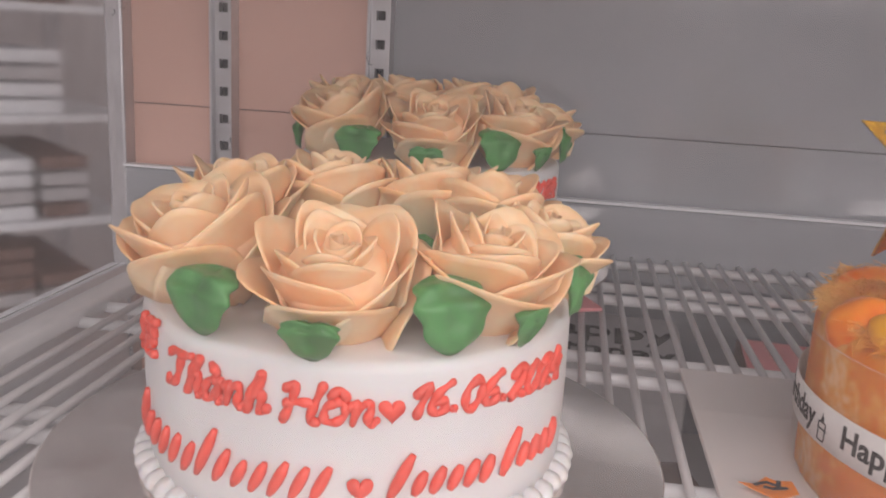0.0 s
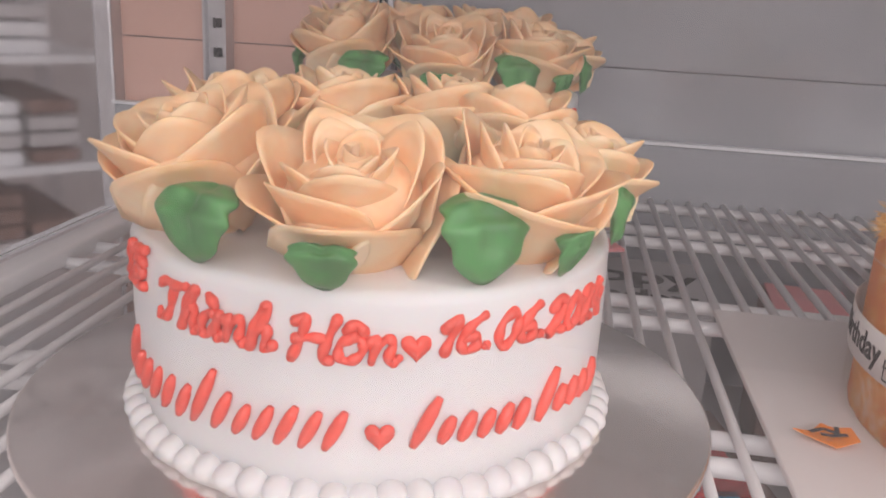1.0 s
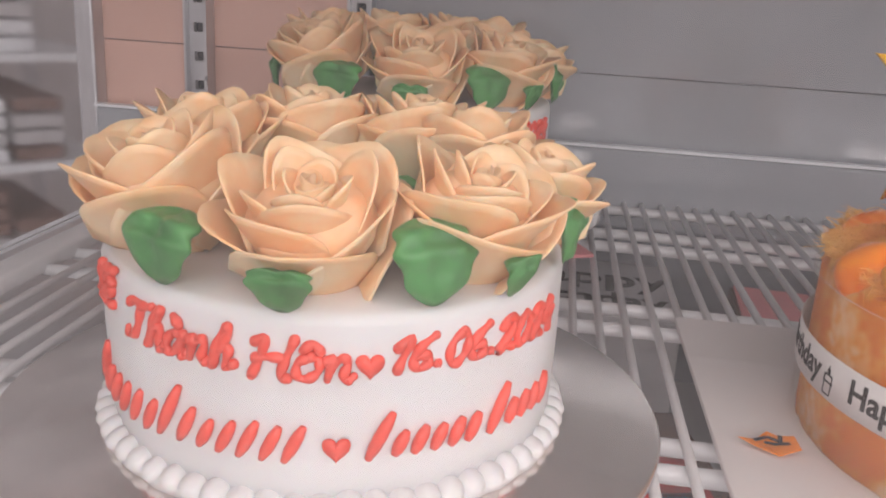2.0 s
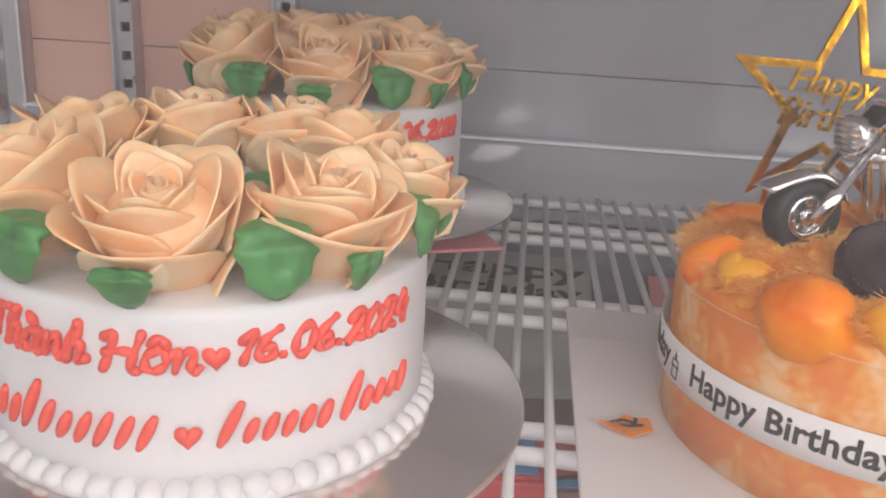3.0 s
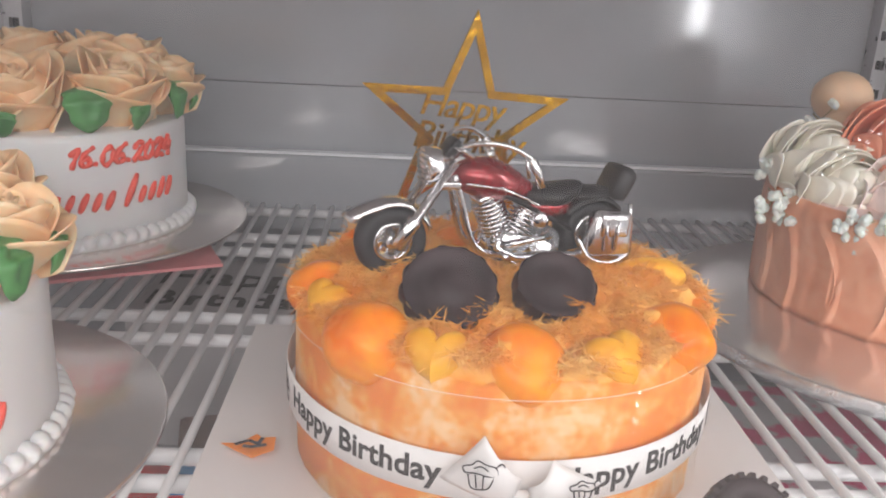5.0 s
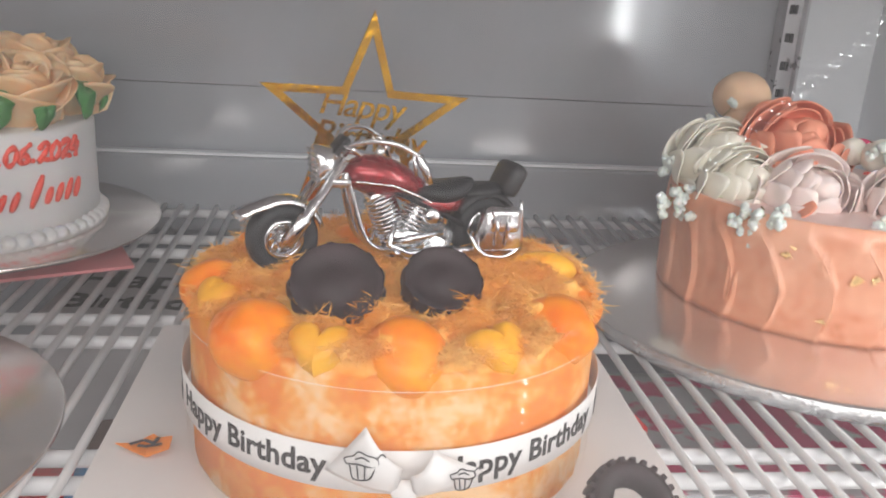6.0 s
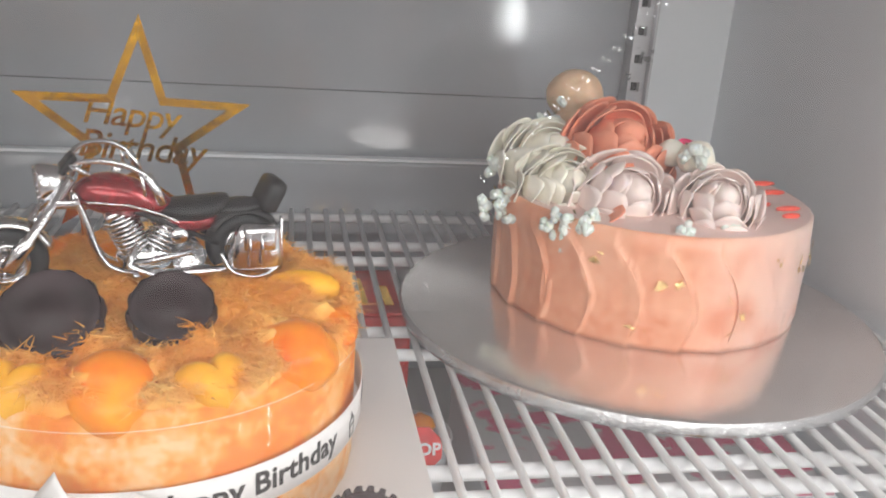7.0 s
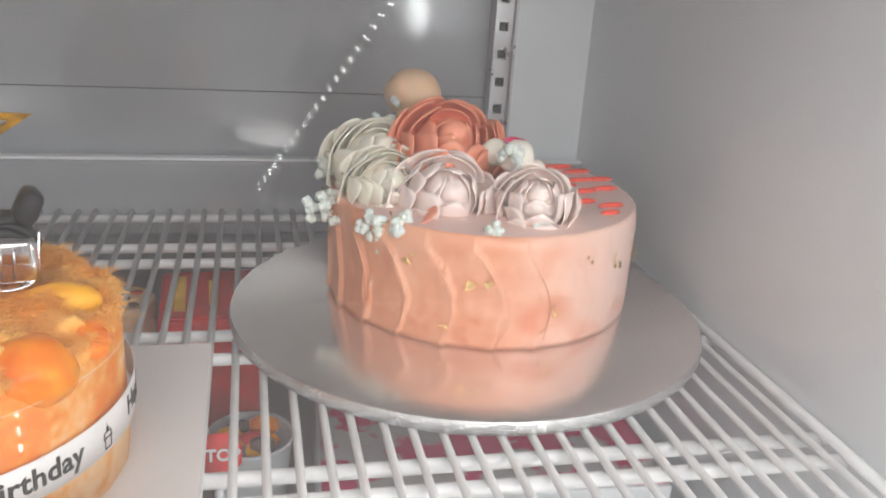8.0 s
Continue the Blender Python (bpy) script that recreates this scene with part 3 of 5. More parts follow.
GLYPHS = {
    "T": (.72, [[(.0, .84), (.15, 1.0), (.50, .95), (.76, 1.02)], [(.44, .97), (.40, .50), (.30, .08), (.12, .0), (.02, .16)]]),
    "h": (.54, [[(.04, .0), (.12, .60), (.24, 1.02), (.30, .90), (.16, .40), (.08, .0)], [(.10, .28), (.26, .55), (.37, .44), (.35, .10), (.43, .0), (.52, .10)]]),
    "a": (.56, A), "\u00e0": (.56, A + [GRAVE]),
    "n": (.54, [[(.0, .48), (.10, .56), (.10, .0)], [(.10, .34), (.26, .56), (.38, .45), (.36, .10), (.45, .0), (.54, .10)]]),
    "H": (.80, [[(.03, .88), (.18, 1.0), (.18, .50), (.10, .0)], [(.10, .46), (.35, .52), (.64, .50)], [(.70, 1.0), (.63, .50), (.60, .06), (.74, .0)]]),
    "\u00f4": (.52, O + [HAT]),
    "L": (.52, [[(.36, .84), (.26, 1.0), (.15, .84), (.18, .40), (.06, .05), (.28, .02), (.52, .10)]]),
    "\u1ec5": (.50, E + [HAT, TILDE]),
    "1": (.36, [[(.04, .68), (.26, 1.0), (.21, .50), (.15, .0)]]),
    "6": (.50, [[(.40, 1.0), (.16, .70), (.05, .30), (.20, .0), (.40, .15), (.34, .42), (.12, .34)]]),
    "0": (.52, [[(.26, 1.0), (.07, .70), (.08, .20), (.25, .0), (.43, .30), (.43, .75), (.26, 1.0)]]),
    "2": (.54, [[(.06, .74), (.20, 1.0), (.41, .86), (.31, .46), (.04, .03), (.25, .08), (.50, .02)]]),
    "4": (.54, [[(.28, 1.0), (.04, .40), (.50, .42)], [(.43, .68), (.38, .0)]]),
    ".": (.28, [[(.09, .06), (.13, .10)]]),
}


def icing_words(cake, words, height, length, radius, angle, z, thick=0.00172):
    """Handwriting piped in icing round the cake, one mesh a word, of that height and length."""
    total = sum(GLYPHS[c][0] for c in words)
    bm, x0 = bmesh.new(), -total / 2
    rnd = random.Random(len(words))
    for c in words:
        wide, strokes = GLYPHS[c]
        lift = rnd.uniform(-0.04, 0.04)
        for stroke in strokes:
            pts = []
            for x, y, _ in eased([(x + 0.16 * y, y + lift, 0) for x, y in stroke], 5):
                a = radians(angle) + (x0 + x) * length / total / radius
                pts.append(Vector(((radius + 0.0004) * math.cos(a), (radius + 0.0004) * math.sin(a), z + (y - 0.5) * height)))
            fat = [thick * (1.0 + 0.22 * math.sin(0.9 * k + x0 * 5)) for k in range(len(pts))]
            tube_bm(pts, fat, 8, bm)
            for p, r in ((pts[0], fat[0]), (pts[-1], fat[-1])):
                ball_bm(r, (1, 1, 1), 8, 0, 60, bm, p)
        x0 += wide
    return part("lettering", bm, M_RED, cake, "red piped icing lettering")


def icing_heart(cake, size, radius, angle, z):
    bm = heart_bm(size, 0.0022)
    for v in bm.verts:
        a = radians(angle) + v.co.x / radius
        r = radius + v.co.z
        v.co = (r * math.cos(a), r * math.sin(a), z + v.co.y)
    return part("icing_heart", bm, M_RED, cake, "small red icing heart")


def icing_bars(cake, radius, rows):
    """Plain piped bars in place of names: (angle from, angle to, z, height, count)."""
    rnd = random.Random(5)
    for a0, a1, z, h, count in rows:
        for k in range(count):
            a = a0 + (a1 - a0) * (k + 0.5) / count
            hh = h * (1.0 if k == 0 else rnd.uniform(0.5, 0.66))
            slant = 4.0 * hh / 0.014
            pts = []
            for s in (-0.5, -0.25, 0, 0.25, 0.5):
                aa = radians(a + slant * s)
                zz = z - (h - hh) * 0.4 + hh * s
                pts.append((radius * math.cos(aa), radius * math.sin(aa), zz))
            part("icing_bar", tube_bm(pts, [0.0013, 0.0023, 0.0025, 0.0023, 0.0013], 7), M_RED, cake)


def rose_cake(name, at, board_at, board_r, turn, label, board_label, bars, date_z=0.0, lines=True, size=1.0):
    """White round cake with a bead border, piped roses and leaves round its top, and red lettering; and its silver board."""
    board = tagged(link("cake_board", lathe_bm([(0, 0), (board_r - 0.002, 0), (board_r, 0.0012), (board_r, 0.0030), (board_r - 0.0015, 0.004), (0, 0.004)], 128), M_SILVER), board_label, "cake board", "cake boards")
    board.location = board_at
    cake = thing(name, at, 0, label, "cake", "rose cakes")
    cake.scale = (size, size, size)
    R, H = 0.0985, 0.0795
    body = lathe_bm([(0, 0), (R, 0), (R, 0.02), (R + 0.0006, 0.045), (R + 0.001, H - 0.005), (R, H - 0.0015), (R - 0.003, H), (R * 0.6, H + 0.0008), (0, H)], 128,
                    wobble=lambda a, z: 0.0006 * math.sin(3 * a + 60 * z) + 0.0004 * math.sin(11 * a))
    part("body", body, M_CREAM, cake, "smooth white cream coat")
    part("bead_bed", lathe_bm([(R - 0.004, 0), (R + 0.0050, 0), (R + 0.0054, 0.0035), (R + 0.0020, 0.0075), (R - 0.004, 0.009)], 96, wobble=lambda a, z: 0.0007 * math.sin(64 * a)), M_CREAM, cake)
    bead = None
    rnd = random.Random(3)
    for k in range(64):
        a = 2 * math.pi * k / 64
        if bead is None:
            bead = part("bead", ball_bm(0.0051, (1.3, 1.12, 1.0), 16, 0.14, 150), M_CREAM, cake)
            ob = bead
        else:
            ob = link_mesh("bead", bead.data, cake)
        ob.matrix_local = pose((R + 0.0012) * math.cos(a), (R + 0.0012) * math.sin(a), 0.0054, 0, rnd.uniform(-12, 12), math.degrees(a)) @ Matrix.Diagonal((rnd.uniform(0.92, 1.08), rnd.uniform(0.9, 1.06), rnd.uniform(0.88, 1.1), 1))
    # roses in a ring: angle, radius, tilt outward, size
    ring = [(-84, 0.067, 19, 1.02), (-146, 0.069, 15, 1.10), (-33, 0.070, 19, 1.02), (9, 0.079, 18, 0.92), (163, 0.072, 5, 0.98), (117, 0.066, 3, 1.0), (70, 0.066, 3, 1.0), (40, 0.070, 4, 0.95)]
    for k, (a, r, tilt, wide) in enumerate(ring):
        aa = radians(a + turn)
        m = pose(r * math.cos(aa), r * math.sin(aa), H + 0.0040 + (0.012 if tilt < 8 else 0.004), 0, 0, a + turn) @ pose(0, 0, 0, 0, tilt, 0) @ pose(0, 0, 0, 0, 0, 67 * k) @ Matrix.Scale(wide * 1.04, 4)
        put_flower(ROSES[k % 4], cake, m, label="peach buttercream rose")
    leaves = [(-117, 0.086, 0.029, 0.041), (-87, 0.098, 0.013, 0.026), (-56, 0.084, 0.033, 0.036), (-37, 0.098, 0.015, 0.018), (-9, 0.088, 0.032, 0.030), (-166, 0.090, 0.030, 0.024), (10, 0.098, 0.020, 0.018), (138, 0.088, 0.028, 0.028), (92, 0.088, 0.028, 0.028), (54, 0.090, 0.026, 0.026)]
    for k, (a, r, length, width) in enumerate(leaves):
        aa = radians(a + turn)
        ob = part("leaf", leaf_bm(length * 0.92, width * 0.86, 40 + k), M_LEAF, cake, "green piped buttercream leaf")
        ob.matrix_local = pose(r * math.cos(aa), r * math.sin(aa), H + 0.022 * length / 0.03, 0, 0, a + turn) @ pose(0, 0, 0, 0, 48, 0) @ pose(-0.004, 0, 0)
    for k, (a, r) in enumerate(((60, 0.02), (-30, 0.025), (150, 0.03))):
        ob = part("leaf", leaf_bm(0.03, 0.03, 60 + k), M_LEAF, cake, "green piped buttercream leaf")
        ob.matrix_local = pose(r * math.cos(radians(a)), r * math.sin(radians(a)), H + 0.006, 0, -18, a)
    RT = R + 0.0012
    if lines:
        icing_words(cake, "Lễ", 0.0150, 0.026, RT, -142 + turn, 0.068 + date_z)
        icing_words(cake, "Thành", 0.0145, 0.053, RT, -112 + turn, 0.0638 + date_z)
        icing_words(cake, "Hôn", 0.0145, 0.037, RT, -83.5 + turn, 0.0630 + date_z)
        icing_heart(cake, 0.0105, RT, -69.5 + turn, 0.0608 + date_z)
        icing_heart(cake, 0.0105, RT, -75.8 + turn, 0.0287 + date_z)
    icing_words(cake, "16.06.2024", 0.0122, 0.082, RT, -42 + turn, 0.0645 + date_z)
    icing_bars(cake, RT + 0.0003, bars)
    return cake


NAME_BARS = [(-149, -117, 0.031, 0.022, 6), (-116, -82, 0.033, 0.022, 7), (-69, -43, 0.033, 0.018, 6), (-40, -17, 0.034, 0.019, 5)]
front_cake = rose_cake("cake", (-0.0755, 0.4265, 0.0045), (-0.0765, 0.432, 0.0), 0.1515, 0,
                       "white cream cake with peach piped roses and red lettering", "round silver foil cake board on the wire shelf", NAME_BARS)
BACK_BARS = [(-80, -44, 0.036, 0.020, 7), (-40, -14, 0.038, 0.022, 5)]
back_cake = rose_cake("cake", (-0.099, 0.757, 0.0205), (-0.088, 0.764, 0.016), 0.146, 4,
                      "white cream cake with peach roses, standing behind another cake", "round silver foil cake board lying on a pink card", BACK_BARS, lines=False, size=1.09)
card = tagged(link("pink_card", box_bm(-0.100, 0.100, -0.060, 0.060, 0, 0.0025), M_PINKPAPER, smooth=False), "thin pink card lying on the wires under a cake board", "card")
card.matrix_world = pose(-0.063, 0.713, 0, 0, 0, 24)
pad = tagged(link("foam_pad", lathe_bm([(0, 0.0026), (0.112, 0.0026), (0.114, 0.004), (0.114, 0.0150), (0.112, 0.0160), (0, 0.0160)], 64), M_SIDE), "white foam pad between pink card and cake board", "pad")
pad.location = (-0.095, 0.768, 0)



# ---- orange birthday cake on its card ----
square = tagged(link("cake_card", box_bm(-0.1415, 0.1415, -0.14, 0.14, 0, 0.0035, bevel=0.0008), M_CARDW, smooth=False), "white square card under an orange cake on the wire shelf", "cake board", "cake boards")
square.location = (0.2405, 0.440, 0.0)
OC = Vector((0.243, 0.450, 0.0038))
orange = thing("cake", OC, 0, "orange floss cake in a clear collar with a printed ribbon", "cake")
part("body", lathe_bm([(0, 0), (0.1005, 0), (0.1010, 0.03), (0.1010, 0.074), (0.098, 0.078), (0, 0.078)], 96, wobble=lambda a, z: 0.0011 * noise.noise(Vector((9 * math.cos(a), 9 * math.sin(a), 90 * z)))), M_SPONGE, orange, "mottled orange and cream sponge side")
rnd = random.Random(8)


def dome(r):
    return 0.0790 + 0.0120 * math.sqrt(max(0.0, 1 - (r / 0.104) ** 2))


prof = [(0.1000, 0.074)] + [(0.1000 * k / 22, dome(0.1000 * k / 22)) for k in range(21, 0, -1)] + [(0, dome(0))]
prof = [(r + d, z) for (r, z), (r2, z2) in zip(prof, prof[1:] + prof[-1:]) for d, z in ((0, z), ((r2 - r) / 2, (z + z2) / 2))][:-1]
bm = lathe_bm(prof, 260)


def lumps(p):
    heap = 0.0075 * math.exp(-((p.x + 0.052) ** 2 + (p.y + 0.014) ** 2) / 0.00035) + 0.0045 * math.exp(-((p.x - 0.055) ** 2 + (p.y + 0.02) ** 2) / 0.0007)
    return heap + 0.0075 * noise.noise(p * 60) + 0.0034 * noise.noise(p * 160) + 0.0018 * noise.noise(p * 420)


for v in bm.verts:
    v.co.z += lumps(v.co)
part("floss_topping", bm, M_FLOSS, orange, "fluffy orange meat floss")


YOLKS = (((0.243, 0.366, 0.083), 0.0198), ((0.181, 0.382, 0.084), 0.0200), ((0.314, 0.397, 0.083), 0.0195), ((0.156, 0.437, 0.086), 0.0165), ((0.222, 0.498, 0.088), 0.0160), ((0.330, 0.425, 0.082), 0.0130))


def strands(count, seed):
    """Short curled threads all over the topping."""
    rnd = random.Random(seed)
    verts, faces = [], []
    for _ in range(count):
        r, a = 0.1005 * rnd.random() ** 0.36, rnd.uniform(0, 2 * math.pi)
        if any(math.hypot(OC.x + r * math.cos(a) - q[0], OC.y + r * math.sin(a) - q[1]) < 0.8 * size for q, size in YOLKS):
            continue
        p = Vector((r * math.cos(a), r * math.sin(a), dome(r)))
        p.z += lumps(p) + rnd.uniform(-0.0012, 0.0026)
        d = Vector((rnd.gauss(0, 1), rnd.gauss(0, 1), rnd.gauss(0.25, 0.5))).normalized()
        bend = Vector((rnd.gauss(0, 1), rnd.gauss(0, 1), rnd.gauss(-0.2, 0.5))) * 0.9
        ln, w = rnd.uniform(0.0014, 0.0042), rnd.uniform(0.00020, 0.00042)
        s = d.cross(Vector((rnd.gauss(0, 1), rnd.gauss(0, 1), rnd.gauss(0, 1)))).normalized() * w
        up = d.cross(s).normalized() * w
        base_i = len(verts)
        for k in range(4):
            q = p + d * ln * (k / 3) + bend * ln * (k / 3) ** 2
            f = 1 - 0.6 * (k / 3)
            verts += [q + s * f, q - 0.5 * s * f + up * f, q - 0.5 * s * f - up * f]
        for k in range(3):
            b = base_i + 3 * k
            for j in range(3):
                faces.append((b + j, b + (j + 1) % 3, b + 3 + (j + 1) % 3, b + 3 + j))
    me = bpy.data.meshes.new("floss")
    me.from_pydata(verts, [], faces)
    me.materials.append(M_FLOSS)
    return me


tagged(link_mesh("floss", strands(46000, 4), orange), kind="stuff")
collar = part("clear_collar", lathe_bm([(0.1040, 0), (0.1040, 0.0725)], 96), M_ACETATE, orange, "clear glossy plastic collar")
collar.visible_shadow = False
part("collar_lip", tube_bm([(0.1042 * math.cos(a), 0.1042 * math.sin(a), 0.0726) for a in (2 * math.pi * k / 96 for k in range(96))], 0.00012, 5, closed=True), M_LIP, orange)

# ribbon with print
RR = 0.1050
ribbon = part("ribbon", lathe_bm([(RR, 0.0270), (RR + 0.0003, 0.0270), (RR + 0.0003, 0.0468), (RR, 0.0468), (RR, 0.0270)], 128), M_RIBBON, orange, "white ribbon with black printed words")
for angle in (-133, -57, 16, 92, 165):
    me = wrap(text_mesh("Happy Birthday", 0.0146, 0.0001, 0, 0, 0.00036, 1.02), RR + 0.0005, angle, 0.0372)
    me.materials.append(M_INK)
    link_mesh("print", me, ribbon)
for angle in (-166, -22, 53, 130):
    bm = bmesh.new()
    for x0, z0, x1, z1 in ((-0.0026, 0.0270, -0.0020, 0.0320), (0.0026, 0.0270, 0.0032, 0.0320), (-0.0024, 0.0266, 0.0028, 0.0272), (-0.0034, 0.0320, 0.0040, 0.0327), (-0.0030, 0.0327, -0.0022, 0.0355), (0.0028, 0.0327, 0.0034, 0.0355), (-0.0022, 0.0352, 0.0030, 0.0359), (-0.0008, 0.0359, 0.0012, 0.0382), (-0.0002, 0.0382, 0.0002, 0.0400)):
        box_bm(x0, x1, z0, z1, -0.0001, 0.0001, bm=bm)
    for v in bm.verts:
        a, r = radians(angle) + v.co.x / RR, RR + 0.0005 + v.co.z
        v.co = (r * math.cos(a), r * math.sin(a), v.co.y + 0.0022)
    part("printed_sign", bm, M_INK, ribbon)


def bow_wing(side):
    """One pointed, cupped wing of the bow, between four corners."""
    knot, out, tip, top = (((-0.004, 0.029), (-0.032, 0.0375), (-0.0155, 0.0615), (-0.001, 0.0435)) if side < 0 else ((0.004, 0.027), (0.033, 0.0365), (0.0100, 0.0520), (0.0015, 0.0400)))
    bm = bmesh.new()
    rows = []
    for j in range(10):
        v = j / 9
        row = []
        for i in range(10):
            u = i / 9
            w = ((1 - u) * (1 - v), u * (1 - v), u * v, (1 - u) * v)
            x, z = (sum(k * c[n] for k, c in zip(w, (knot, out, tip, top))) for n in (0, 1))
            row.append(bm.verts.new((x, z, 0.0022 + 0.0095 * math.sin(math.pi * (0.12 + 0.76 * u)) * math.sin(math.pi * (0.1 + 0.6 * v)) + 0.003 * v)))
        rows.append(row)
    for a, b in zip(rows, rows[1:]):
        for i in range(9):
            bm.faces.new((a[i], a[i + 1], b[i + 1], b[i]))
    thicken(bm, 0.0004)
    for v in bm.verts:
        a, r = radians(-90) + v.co.x / RR, RR + v.co.z
        v.co = (r * math.cos(a), r * math.sin(a), v.co.y)
    return bm


for side in (-1, 1):
    wing = part("bow_wing", bow_wing(side), M_RIBBON, ribbon, "folded white ribbon wing of the bow")
part("bow_knot", ball_bm(0.006, (1.0, 0.6, 0.9), 12, 0.15, 200, at=(0, -RR - 0.003, 0.030)), M_RIBBON, ribbon)
def printed_line(points, ang, z, size, lift):
    """A thin drawn line on the ribbon, in a small frame of that size about an angle and a height."""
    pts = []
    for x, y, _ in eased([(x, y, 0) for x, y in points], 4):
        a = radians(ang) + x * size / RR
        pts.append(((RR + lift) * math.cos(a), (RR + lift) * math.sin(a), z + y * size))
    part("printed_line", tube_bm(pts, 0.00032, 5), M_INK, ribbon)


CUPCAKE = ([(-0.9, 0.1), (-1.0, 0.5), (-0.5, 0.7), (-0.2, 1.0), (0.3, 0.75), (0.8, 0.6), (0.9, 0.1), (0.4, -0.05), (-0.2, 0.1), (-0.9, 0.1)], [(-0.7, 0.0), (-0.5, -0.9), (0.1, -1.0), (0.5, -0.8), (0.75, 0.0)],
           [(-0.3, 0.0), (-0.2, -0.9)], [(0.15, -0.05), (0.15, -0.95)], [(0.8, 0.6), (1.1, 0.9), (1.3, 0.7)], [(-0.4, 0.45), (0.0, 0.6), (0.4, 0.35)])
for line in CUPCAKE:
    printed_line(line, -98.6, 0.0475, 0.0062, 0.0134)
    printed_line(line, -79.0, 0.0405, 0.0048, 0.0128)


def topping(name, bm, material, at, label, rot=(0, 0, 0)):
    ob = part(name, bm, material, orange, label)
    ob.matrix_local = pose(*(Vector(at) - OC - Vector((0, 0, 0.0015))), *rot)
    return ob


for k, (at, r) in enumerate(YOLKS):
    topping("salted_egg_yolk", ball_bm(r, (1.0, 0.97, 0.88), 28, 0.16, 55 + 7 * k), M_YOLK, at, "round glossy orange salted egg yolk", (0, 0, 40 * k))


def mochi_heart_bm(size):
    """A plump heart, rounded on both faces."""
    bm = bmesh.new()
    line = []
    for k in range(30):
        t = 2 * math.pi * k / 30
        x, y = 16 * math.sin(t) ** 3, 13 * math.cos(t) - 5 * math.cos(2 * t) - 2 * math.cos(3 * t) - math.cos(4 * t)
        line.append((x * size * 0.031, (y if y > -9 else -9 + (y + 9) * 0.45) * size * 0.031))
    rings = []
    for k in range(-5, 6):
        f = math.radians(k * 16)
        c = math.cos(f) ** 0.55
        rings.append([bm.verts.new((x * c, y * c, size * 0.30 * math.sin(f))) for x, y in line])
    for a, b in zip(rings, rings[1:]):
        for i in range(30):
            bm.faces.new((a[i], a[(i + 1) % 30], b[(i + 1) % 30], b[i]))
    bm.faces.new(rings[0][::-1])
    bm.faces.new(rings[-1])
    return bm


for at, size, rot in (((0.208, 0.364, 0.0870), 0.030, (42, 0, -16)), ((0.281, 0.367, 0.0860), 0.031, (42, 0, 38)), ((0.160, 0.413, 0.089), 0.026, (42, 0, -50))):
    topping("jelly_heart", mochi_heart_bm(size), M_MOCHI, at, "yellow heart-shaped jelly piece", rot)
for at, ln, rot in (((0.318, 0.452, 0.0945), 0.0185, (0, 3, 4)), ((0.182, 0.503, 0.089), 0.024, (0, 4, 24)), ((0.245, 0.395, 0.086), 0.008, (0, 0, 30))):
    topping("mango_piece", ball_bm(ln, (1.0, 0.52, 0.46), 20, 0.12, 60), M_MOCHI if ln < 0.02 else M_YOLK, at, "smooth yellow fruit jelly piece", rot)


def biscuit_bm(r, thick, ridges):
    """A ridged dark chocolate wheel: crimped rim, sunk middle, small boss."""
    def crimp(a, z):
        return 0.0007 * math.copysign(abs(math.sin(a * ridges / 2)) ** 0.5, math.sin(a * ridges / 2))
    bm = lathe_bm([(0, 0), (r * 0.86, 0), (r * 0.97, thick * 0.12)], 96)
    lathe_bm([(r * 0.97, thick * 0.12), (r, thick * 0.3), (r, thick * 0.75), (r * 0.95, thick * 0.95)], ridges * 4, bm, crimp)
    lathe_bm([(r * 0.95, thick * 0.95), (r * 0.82, thick), (r * 0.74, thick * 0.86), (r * 0.35, thick * 0.84), (r * 0.25, thick * 0.95), (0, thick * 0.97)], 96, bm)
    return bm


topping("chocolate_wheel", biscuit_bm(0.0212, 0.013, 26), M_CHOC, (0.2135, 0.402, 0.0965), "dark chocolate wheel with a crimped rim", (38, -6, 8))
topping("chocolate_wheel", biscuit_bm(0.0184, 0.014, 26), M_CHOC, (0.2605, 0.410, 0.0950), "dark chocolate wheel with a crimped rim", (34, 6, -4))

gear = thing("chocolate_tyre", (0.345, 0.372, 0.013), 0, "black toothed chocolate tyre leaning on the cake card", "cake decoration")
bm = lathe_bm([(0.010, 0.001), (0.0185, 0.0), (0.0185, 0.011), (0.016, 0.0125), (0.0105, 0.0115), (0.010, 0.001)], 60)
part("tyre", bm, M_CHOC, gear)
tooth = None
for k in range(24):
    a = 15.0 * k
    if tooth is None:
        tooth = part("tread_block", box_bm(0.0178, 0.0212, -0.0014, 0.0014, 0.0005, 0.0108, bevel=0.0005), M_CHOC, gear)
    else:
        tb = link_mesh("tread_block", tooth.data, gear)
        tb.matrix_local = pose(0, 0, 0, 0, 0, a)
gear.matrix_world = pose(0.343, 0.356, 0.0135, 38, 0, 10)

# ---- gold star topper ----
topper = thing("cake_topper", (0.2265, 0.541, 0.148), 13, "gold mirror star with happy birthday script, stuck in the cake", "cake topper")
STAR_R = 0.0650


def star_points(r):
    return [((r if k % 2 == 0 else r * 0.40) * math.sin(math.pi * k / 5 + radians(3.5)), (r if k % 2 == 0 else r * 0.40) * math.cos(math.pi * k / 5 + radians(3.5))) for k in range(10)]


